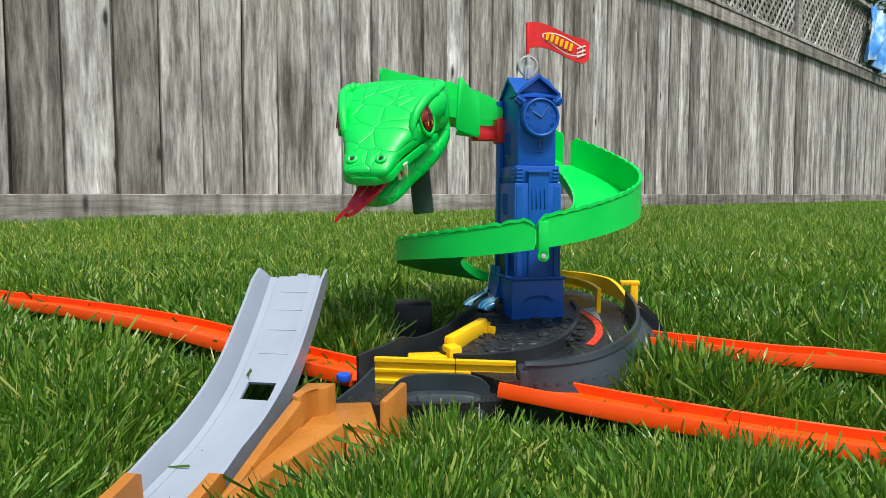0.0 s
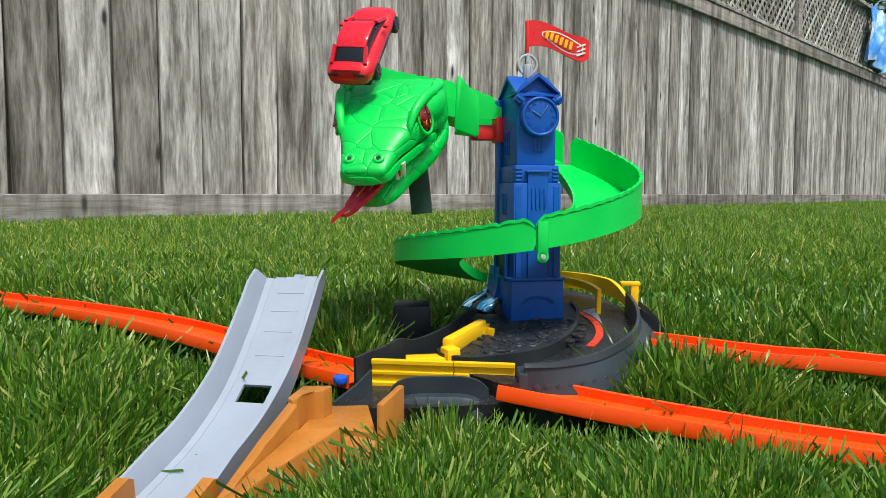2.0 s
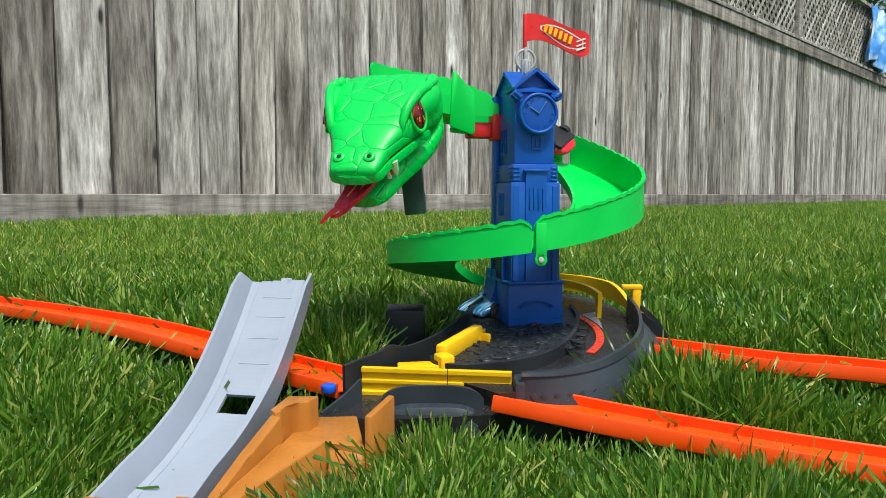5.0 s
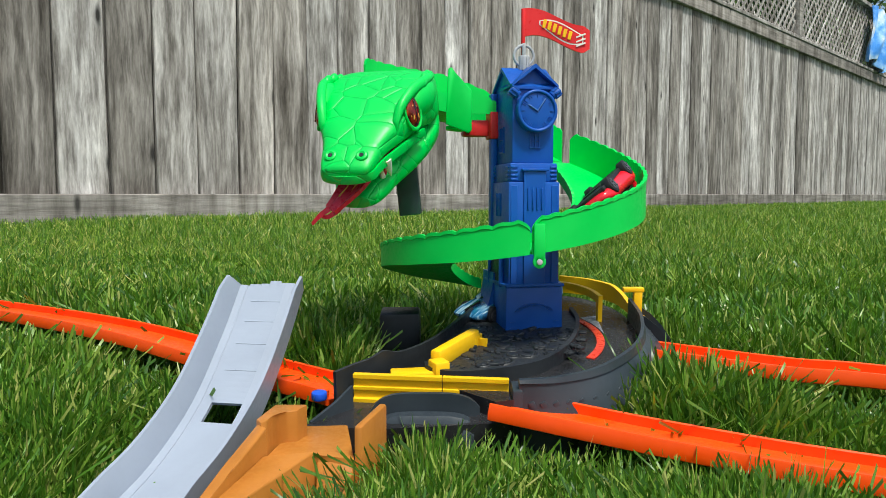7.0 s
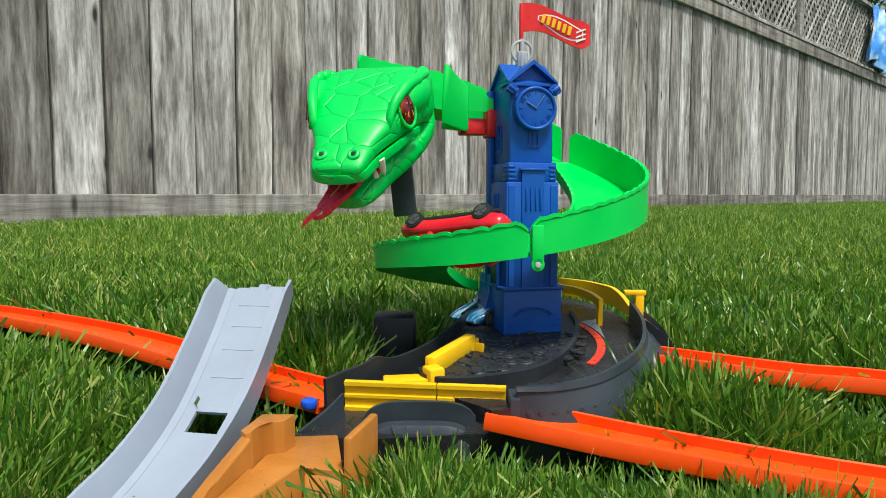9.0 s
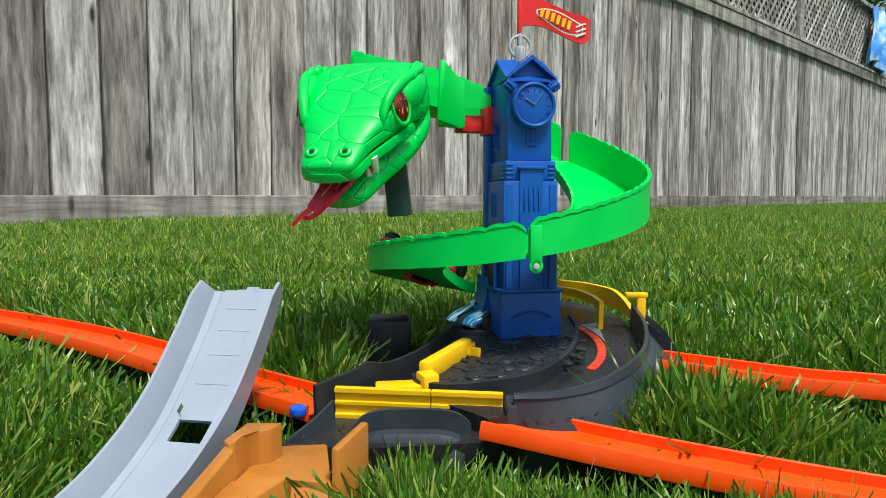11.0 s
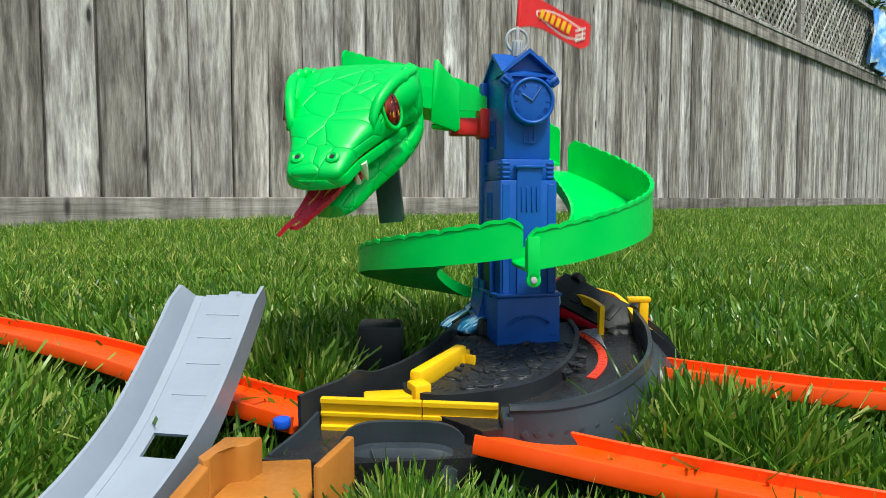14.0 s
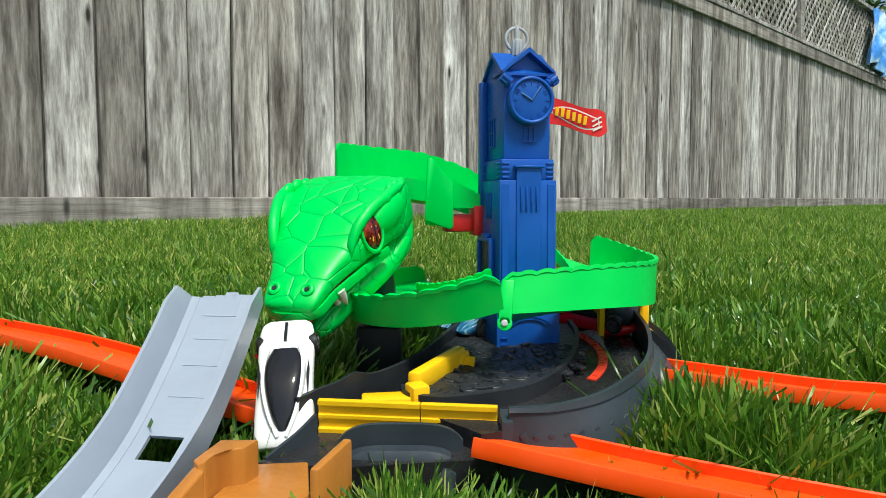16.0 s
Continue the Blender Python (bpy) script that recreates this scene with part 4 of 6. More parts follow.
# head: local x runs to the snout, y to its left side, z up
HEAD_AT = Vector((-0.0368, 0.442, 0.1575))
HEAD_M = Matrix.Translation(HEAD_AT) @ Matrix.Rotation(radians(-103), 4, "Z") @ Matrix.Rotation(radians(29), 4, "Y")


def ring_section(x, w, zt, zb, n=32, flat=2.9):
    """A rounded cross-section: half-width w, from zb up to zt."""
    zc, h = (zt + zb) / 2, (zt - zb) / 2
    out = []
    for k in range(n):
        a = 2 * math.pi * k / n
        c, s = math.cos(a), math.sin(a)
        out.append(Vector((x, w * math.copysign(abs(c) ** (2 / flat), c), zc + h * math.copysign(abs(s) ** (2 / flat), s))))
    return out


def build_head():
    hd = thing("toy_snake", HEAD_M, "bright green toy snake head with red eyes, fangs and tongue", "toy snake")
    # upper skull
    st = [(-0.022, 0.0280, 0.006, -0.022), (-0.014, 0.0312, 0.0110, -0.022), (0.002, 0.0328, 0.0122, -0.0185), (0.016, 0.0312, 0.0110, -0.0145), (0.030, 0.0275, 0.0082, -0.0130), (0.044, 0.0226, 0.0048, -0.0125), (0.056, 0.0176, 0.0008, -0.0128), (0.065, 0.0156, -0.0022, -0.0130), (0.072, 0.0142, -0.0046, -0.0132), (0.0760, 0.0125, -0.0066, -0.0132), (0.0775, 0.0098, -0.0084, -0.0128)]
    cs = catmull(st, 44)
    bm = bmesh.new()
    loft(bm, [ring_section(x, w, zt, zb, n=48, flat=4.6 - 1.6 * max(0, min(1, x / 0.075))) for x, w, zt, zb in cs])
    skull = part("skull", bm, SCALES, hd)
    # lip rim
    bm = bmesh.new()
    pts = [(0.022, -0.0298), (0.044, -0.0226), (0.062, -0.0162), (0.0735, -0.0137), (0.0778, -0.0065), (0.0784, 0.0), (0.0778, 0.0065), (0.0735, 0.0137), (0.062, 0.0162), (0.044, 0.0226), (0.022, 0.0298)]
    line = [(x, y, -0.0125 - 0.0012 * max(0, (x - 0.05) / 0.03)) for x, y in catmull(pts, 70)]
    sweep(bm, line, lambda i, u: [(0.0016, -0.0024), (0.0010, 0.0020), (-0.0006, 0.0022), (-0.0010, 0.0), (-0.0007, -0.0024)], up=(0, 0, 1))
    part("upper_lip", bm, SCALES, skull)
    # brow ridges with frilled crest
    for s in (-1, 1):
        bm = bmesh.new()
        ctl = [(0.0460, s * 0.0200, -0.0030), (0.0440, s * 0.0208, 0.0022), (0.037, s * 0.0226, 0.0082), (0.026, s * 0.0258, 0.0122), (0.012, s * 0.0296, 0.0128), (-0.002, s * 0.0308, 0.0108), (-0.014, s * 0.0285, 0.0072)]
        sweep(bm, [tuple(p) for p in catmull(ctl, 48)], lambda i, u: [((0.0012 + 0.0016 * math.sin(u * 3.14) ** 0.8) * math.cos(a), (0.0012 + 0.0022 * math.sin(u * 3.14) ** 0.8 * (0.85 + 0.15 * abs(math.sin(u * 14)))) * math.sin(a)) for a in [2 * math.pi * k / 12 for k in range(12)]], up=(0, 0, 1))
        part("brow_ridge", bm, GREEN, skull)
        for k, (fx, fz, fr) in enumerate(((0.012, 0.0160, 0.0036), (0.004, 0.0158, 0.0038), (-0.004, 0.0142, 0.0036), (-0.012, 0.0112, 0.0032))):
            bm = bmesh.new()
            bmesh.ops.create_uvsphere(bm, u_segments=14, v_segments=10, radius=1)
            bmesh.ops.transform(bm, matrix=Matrix.Translation((fx, s * (0.0298 - 0.0006 * k), fz - 0.0038)) @ Matrix.Diagonal((fr * 1.35, 0.0026, fr * 1.0, 1)), verts=bm.verts)
            part("frill_lobe", bm, GREEN, skull)
        # eye in its socket
        E = Matrix.Translation((0.0300, s * 0.0268, 0.0030)) @ Matrix.Rotation(s * radians(-20), 4, "Z") @ Matrix.Rotation(s * radians(-90 + 16), 4, "X") @ Matrix.Rotation(radians(-14), 4, "Z")
        bm = bmesh.new()
        g = bmesh.ops.create_uvsphere(bm, u_segments=24, v_segments=14, radius=1)
        bmesh.ops.transform(bm, matrix=Matrix.Diagonal((0.0058, 0.0088, 0.0027, 1)), verts=bm.verts)
        so = bmesh.new()
        bmesh.ops.create_uvsphere(so, u_segments=24, v_segments=16, radius=1)
        bmesh.ops.transform(so, matrix=Matrix.Translation((0.0120, s * 0.0280, 0.0034)) @ Matrix.Rotation(s * radians(-8), 4, "Z") @ Matrix.Diagonal((0.0165, 0.0062, 0.0098, 1)), verts=so.verts)
        part("eye_socket", so, GREEN, skull)
        eye = part("eye", bm, EYE, skull, "glossy dark red and gold eye")
        eye.matrix_basis = E
        bm = bmesh.new()
        ring(bm, (0, 0, 0), 1, 0.14, seg=32, rs=8)
        bmesh.ops.transform(bm, matrix=Matrix.Diagonal((0.0066, 0.0097, 0.009, 1)), verts=bm.verts)
        so = part("eye_rim", bm, GREEN, skull)
        so.matrix_basis = E
        bm = bmesh.new()
        box(bm, (0, 0, 0.0025), (0.0008, 0.0120, 0.0010), bevel=0.0003, seg=1)
        pu = part("pupil", bm, GLASS, eye)
        bm = bmesh.new()
        for a, l in ((0.0019, 0.0095), (-0.0018, 0.0085), (0.0034, 0.006)):
            box(bm, (a * 0.9, 0.0005, 0.0027 - abs(a) * 0.30), (0.0011, l * 0.85, 0.0007), Matrix.Rotation(-a * 60, 4, "Z"), bevel=0.0003, seg=1)
        part("iris_flame", bm, GOLD, eye, "gold flame painted on the eye")
        # nostril: a ring, with the shade inside painted as a charcoal disc
        bm = bmesh.new()
        ring(bm, (0.0700, s * 0.0085, -0.0040), 0.0022, 0.0013, Matrix.Rotation(0.5, 4, "Y"), seg=18, rs=8)
        nos = part("nostril", bm, GREEN, skull)
        bm = bmesh.new()
        cyl(bm, (0.0704, s * 0.0085, -0.0036), 0.0012, 0.0014, Matrix.Rotation(0.5, 4, "Y"), seg=14)
        part("nostril_shade", bm, BLACK, nos)
        # fang
        bm = bmesh.new()
        loft(bm, [[Vector((0.0575 + 0.0034 * k * math.cos(a) - 0.004 * f, s * 0.0170 + 0.0026 * k * math.sin(a), -0.0125 - 0.0118 * f)) for a in [2 * math.pi * j / 12 for j in range(12)]] for f, k in ((0, 1), (0.3, 0.85), (0.6, 0.6), (0.85, 0.32), (1, 0.08))])
        part("fang", bm, IVORY, skull, "ivory fang")
    # palate
    bm = bmesh.new()
    box(bm, (0.040, 0, -0.0138), (0.052, 0.024, 0.003), bevel=0.001)
    part("palate", bm, MAW, skull)
    # lower jaw
    bm = bmesh.new()
    st = [(-0.020, 0.0285, -0.006, -0.026), (-0.004, 0.0322, -0.0130, -0.0305), (0.012, 0.0308, -0.0145, -0.0325), (0.030, 0.0258, -0.0150, -0.0330), (0.046, 0.0188, -0.0165, -0.0330), (0.058, 0.0150, -0.0190, -0.0325), (0.066, 0.0118, -0.0210, -0.0312), (0.0705, 0.0080, -0.0225, -0.0295)]
    loft(bm, [ring_section(x, w, zt, zb) for x, w, zt, zb in catmull(st, 34)])
    jaw = part("lower_jaw", bm, SCALES, hd)
    bm = bmesh.new()
    box(bm, (0.026, 0, -0.0160), (0.056, 0.028, 0.004), Matrix.Rotation(0.08, 4, "Y"), bevel=0.001)
    part("mouth_lining", bm, TONGUE, jaw, "pink red mouth lining")
    # forked tongue
    bm = bmesh.new()
    line = catmull([(0.030, 0, -0.0150), (0.052, 0, -0.0172), (0.064, -0.002, -0.0192), (0.072, -0.006, -0.0220), (0.0785, -0.0115, -0.0260)], 24)
    sweep(bm, [tuple(p) for p in line], lambda i, u: [(0.0095 * (1 - 0.45 * u ** 2) , 0.0), (0.0088 * (1 - 0.5 * u ** 2), 0.0022), (0.003, 0.0008), (0.0, 0.0018), (-0.003, 0.0008), (-0.0088 * (1 - 0.5 * u ** 2), 0.0022), (-0.0095 * (1 - 0.45 * u ** 2), 0.0)], up=(0.3, 0, 0.95))
    tg = part("tongue", bm, TONGUE, jaw, "pink red tongue with gold flames")
    for s in (-1, 1):
        bm = bmesh.new()
        line = catmull([(0.0772, -0.0100 + s * 0.0028, -0.0248), (0.0805, -0.0150 + s * 0.0030, -0.0278), (0.0825 - s * 0.002, -0.0190 + s * 0.0024, -0.0298 + s * 0.001)], 8)
        sweep(bm, [tuple(p) for p in line], lambda i, u: [(0.0032 * (1 - 0.85 * u), -0.0006), (0, 0.0016), (-0.0032 * (1 - 0.85 * u), -0.0006)], up=(0.3, 0, 0.95))
        part("tongue_tip", bm, TONGUE, tg)
        bm = bmesh.new()
        line = catmull([(0.050, s * 0.003, -0.0158), (0.058, s * 0.0045, -0.0172), (0.065, -0.002 + s * 0.002, -0.0186), (0.072, -0.005 + s * 0.003, -0.0212)], 14)
        sweep(bm, [tuple(p) for p in line], lambda i, u: [(0.0008, 0), (0, 0.0007), (-0.0008, 0)], up=(0.3, 0, 0.95))
        part("tongue_flame", bm, GOLD, tg)
        bm = bmesh.new()
        loft(bm, [[Vector((0.054 + 0.0024 * k * math.cos(a), s * 0.0120 + 0.002 * k * math.sin(a), -0.0225 + 0.009 * f)) for a in [2 * math.pi * j / 10 for j in range(10)]] for f, k in ((0, 1), (0.4, 0.8), (0.8, 0.4), (1, 0.1))])
        part("lower_fang", bm, IVORY, jaw, "ivory fang")
    return hd, skull, jaw


def eye_material():
    m, nt, b = mat("glossy_eye", (0.10, 0.006, 0.004), 0.08)
    v = coords(nt)
    nt.links.new(ramp_node(nt, noise_node(nt, 300, 3, v), [(0.35, (0.02, 0.002, 0.002)), (0.6, (0.22, 0.012, 0.006)), (0.75, (0.45, 0.08, 0.01))]), b.inputs["Base Color"])
    return m


EYE = eye_material()
HEAD, SKULL, JAW = build_head()

# ---- grey ramp, brown launcher, orange tracks ----


def build_ramp():
    ob = thing("jump_ramp", pose(0, 0, 0), "light grey plastic jump ramp with raised side walls", "toy ramp")
    ctl = [(-0.1165, 0.237, -0.0235), (-0.1110, 0.264, -0.0180), (-0.1040, 0.292, -0.0088), (-0.0975, 0.322, 0.0072), (-0.0925, 0.352, 0.0315), (-0.0890, 0.3745, 0.0535)]
    line = [Vector(p) for p in catmull(ctl, 64)]
    lo, hi = 34, 38            # the gap of the hole
    w, wall, t = 0.0395, 0.0115, 0.0016

    def frame_at(i):
        tg = (line[min(i + 1, 63)] - line[max(i - 1, 0)]).normalized()
        side = Vector((0, 0, 1)).cross(tg).normalized()
        return line[i], side, tg.cross(side).normalized()
    bm = bmesh.new()
    # floor in lengthwise strips, leaving the hole open
    cuts = [-0.0148, -0.0120, 0.0060, 0.0148]
    for j in range(3):
        for i in range(63):
            if j == 1 and lo <= i < hi:
                continue
            vs = []
            for ii, a in ((i, cuts[j]), (i + 1, cuts[j]), (i + 1, cuts[j + 1]), (i, cuts[j + 1])):
                p, s, u = frame_at(ii)
                vs.append((p + s * a, p + s * a - u * t))
            top = [bm.verts.new(v[0]) for v in vs]
            bot = [bm.verts.new(v[1]) for v in vs]
            bm.faces.new(top)
            bm.faces.new(bot[::-1])
            for k in range(4):
                bm.faces.new((top[k], bot[k], bot[(k + 1) % 4], top[(k + 1) % 4]))
    bmesh.ops.remove_doubles(bm, verts=bm.verts, dist=1e-6)
    bm.verts.index_update()
    dup = {}
    for f in bm.faces:
        dup.setdefault(tuple(sorted(v.index for v in f.verts)), []).append(f)
    bmesh.ops.delete(bm, geom=[f for fs in dup.values() if len(fs) > 1 for f in fs], context="FACES")
    part("ramp_floor", bm, GREY, ob, smooth=50)
    for s in (-1, 1):
        bm = bmesh.new()
        L = [tuple(p) for p in line]
        ft, fb = 0.0200, 0.0146
        sweep(bm, L, lambda i, u: [(s * fb, -0.0016), (s * (fb + 0.0016), -0.0016), (s * (fb + 0.0022), -0.0050 + 0.002 * u), (s * (fb + 0.0032), -0.0050 + 0.002 * u), (s * ft, wall * min(1, 0.75 + u, 0.72 + 4 * (1 - u))), (s * (ft - 0.0015), wall * min(1, 0.75 + u, 0.72 + 4 * (1 - u))), (s * fb, 0.0004)])
        part("ramp_wall", bm, GREY, ob)
        bm = bmesh.new()
        o2 = s * 0.0122
        sweep(bm, L, lambda i, u: [(o2 - 0.0010, -0.0006), (o2 + 0.0030, -0.0006), (o2 + 0.0030, 0.0008), (o2 - 0.0010, 0.0003)])
        part("edge_step", bm, GREY, ob)
    # plank relief near the lip, and the broken edge
    for i in (44, 49, 54, 59):
        p, s, u = frame_at(i)
        bm = bmesh.new()
        m = Matrix((( *s, 0), (*u.cross(s), 0), (*u, 0), (0, 0, 0, 1))).transposed()
        m.translation = p - s * 0.003 + u * 0.0004
        box(bm, (0, 0, -0.0003), (0.019, 0.0006, 0.0003))
        bmesh.ops.transform(bm, matrix=m, verts=bm.verts)
        part("plank_line", bm, GREYDARK, ob)
    p, s, u = frame_at(63)
    tg = s.cross(u)
    for a, ww, hh in ((-0.0085, 0.010, 0.0030), (-0.003, 0.006, 0.0045), (0.002, 0.005, 0.0022), (0.0075, 0.006, 0.0016)):
        bm = bmesh.new()
        m = Matrix(((*s, 0), (*tg, 0), (*u, 0), (0, 0, 0, 1))).transposed()
        m.translation = p + s * a + tg * (hh * 0.3)
        box(bm, (0, 0, -0.0008), (ww, hh, 0.0016), bevel=0.0004, seg=1)
        bmesh.ops.transform(bm, matrix=m, verts=bm.verts)
        part("broken_edge", bm, GREY, ob)
    # foot block under the ramp
    bm = bmesh.new()
    loft(bm, [[Vector((-0.119, 0.25, -0.048)), Vector((-0.096, 0.25, -0.048)), Vector((-0.096, 0.25, -0.0250)), Vector((-0.119, 0.25, -0.0250))],
              [Vector((-0.110, 0.302, -0.036)), Vector((-0.092, 0.302, -0.036)), Vector((-0.092, 0.302, -0.0090)), Vector((-0.108, 0.302, -0.0090))]])
    part("ramp_foot", bm, GREY, ob)
    return line


GREYDARK = plastic("grey_line_plastic", (0.33, 0.375, 0.45), 0.35)
RAMP_LINE = build_ramp()


def build_launcher():
    ob = thing("launch_block", pose(0, 0, 0), "caramel brown plastic launcher block with an open lane", "toy track")

    def block(name, foot, tops, bev=0.0009):
        """A block on a plan outline with its own height at each corner."""
        bm = bmesh.new()
        loft(bm, [[Vector((x, y, -0.046)) for x, y in foot], [Vector((x, y, z)) for (x, y), z in zip(foot, tops)]])
        if bev:
            bmesh.ops.bevel(bm, geom=list(bm.edges), offset=bev, segments=2, profile=0.5, affect="EDGES")
        part(name, bm, BROWN, ob)
    # the lane: a deck that falls towards the ramp's foot, and the apron beside the track base
    block("lane_floor", [(-0.0505, 0.2850), (-0.0700, 0.2800), (-0.0790, 0.2500), (-0.0900, 0.2180), (-0.0880, 0.2150), (-0.0730, 0.2450)], [-0.0010, -0.0010, -0.0060, -0.0120, -0.0125, -0.0070])
    block("apron", [(-0.0425, 0.3225), (-0.0650, 0.3200), (-0.0695, 0.2812), (-0.0500, 0.2858), (-0.0345, 0.2822)], [-0.0022, -0.0022, -0.0022, -0.0024, -0.0040])
    block("apron_flare", [(-0.0347, 0.2815), (-0.0498, 0.2850), (-0.0490, 0.2755), (-0.0390, 0.2740)], [-0.0060, -0.0040, -0.0190, -0.0210], 0.0006)
    pocket = [(-0.0645 - 0.0052 * math.sin(radians(a)), 0.2985 - 0.0125 * (1 - math.cos(radians(a)))) for a in range(0, 91, 15)]
    left = [(-0.0745, 0.2880), (-0.0715, 0.3090), (-0.0578, 0.3090), (-0.0605, 0.3005)] + pocket + [(-0.0715, 0.2835)]
    block("left_wall", left, [0.0108] * len(left), 0.0006)
    block("right_wall", [(-0.0352, 0.2840), (-0.0318, 0.2832), (-0.0238, 0.3095), (-0.0272, 0.3110)], [0.0092, 0.0092, 0.0110, 0.0110], 0.0012)
    block("ramp_cheek", [(-0.0690, 0.2830), (-0.0735, 0.2860), (-0.0800, 0.2640), (-0.0940, 0.2250), (-0.0905, 0.2235), (-0.0775, 0.2560)], [0.0092, 0.0098, 0.0015, -0.0170, -0.0170, -0.0005])
    # low clips that hold the ramp's foot
    for x in (-0.1290, -0.0960):
        bm = bmesh.new()
        m = Matrix.Translation((x, 0.2480, 0)) @ Matrix.Rotation(radians(-12), 4, "Z")
        loft(bm, [[m @ Vector((-0.0030, yy, -0.046)), m @ Vector((0.0030, yy, -0.046)), m @ Vector((0.0026, yy, h)), m @ Vector((-0.0026, yy, h))] for yy, h in ((-0.055, -0.018), (-0.030, -0.0150), (-0.010, -0.0110), (-0.002, -0.0090), (0.001, -0.0105), (0.002, -0.022))])
        part("clip_wall", bm, BROWN, ob)


build_launcher()


def build_orange(name, ctl, label, roll, n=60):
    ob = thing(name, pose(0, 0, 0), label, "toy track", group="orange toy tracks")
    line = [tuple(p) for p in catmull(ctl, n)]
    bm = bmesh.new()
    floor = [(0.0170, 0.0), (0.0170, 0.0026), (0.0060, 0.0020), (0.0050, 0.0027), (-0.0050, 0.0027), (-0.0060, 0.0020), (-0.0170, 0.0026), (-0.0170, 0.0)]
    sweep(bm, line, lambda i, u: [(0.93 * a, d + roll * a) for a, d in floor])
    part("track_floor", bm, ORANGE, ob, smooth=25)
    for s in (-1, 1):
        bm = bmesh.new()
        rail = [(s * 0.0171, -0.0004), (s * 0.0192, 0.0004), (s * 0.0197, 0.0032), (s * 0.0184, 0.0074), (s * 0.0172, 0.0076), (s * 0.0164, 0.0070), (s * 0.0171, 0.0030)]
        sweep(bm, line, lambda i, u: [(0.93 * a, d + roll * a) for a, d in rail])
        part("guide_rail", bm, ORANGE, ob, smooth=30)
    return ob


build_orange("orange_track", [(0.026, 0.3320, 0.0005), (0.10, 0.3020, -0.0065), (0.175, 0.2725, -0.0110), (0.30, 0.228, -0.0150), (0.45, 0.178, -0.018)], "flexible bright orange track strip leading off across the grass", -0.06)
build_orange("orange_track", [(0.122, 0.427, 0.005), (0.185, 0.3915, 0.003), (0.2252, 0.3740, 0.003), (0.33, 0.325, -0.001), (0.45, 0.272, -0.006)], "flexible bright orange track strip behind the first one", -0.05)
build_orange("orange_track", [(-0.048, 0.368, -0.0035), (-0.10, 0.400, 0.0005), (-0.20, 0.464, 0.0090), (-0.33, 0.548, 0.0100), (-0.60, 0.71, 0.008)], "flexible bright orange track strip reaching far over the lawn", 0.04)

# ---- cars ----


def streaked(name):
    m, nt, b = mat(name, (0.02, 0.12, 0.28), 0.15)
    v = coords(nt, (0.5, 3, 1))
    nt.links.new(ramp_node(nt, noise_node(nt, 60, 4, v, 0.6), [(0.44, (0.006, 0.03, 0.08)), (0.55, (0.02, 0.15, 0.32)), (0.66, (0.45, 0.65, 0.72))]), b.inputs["Base Color"])
    return m


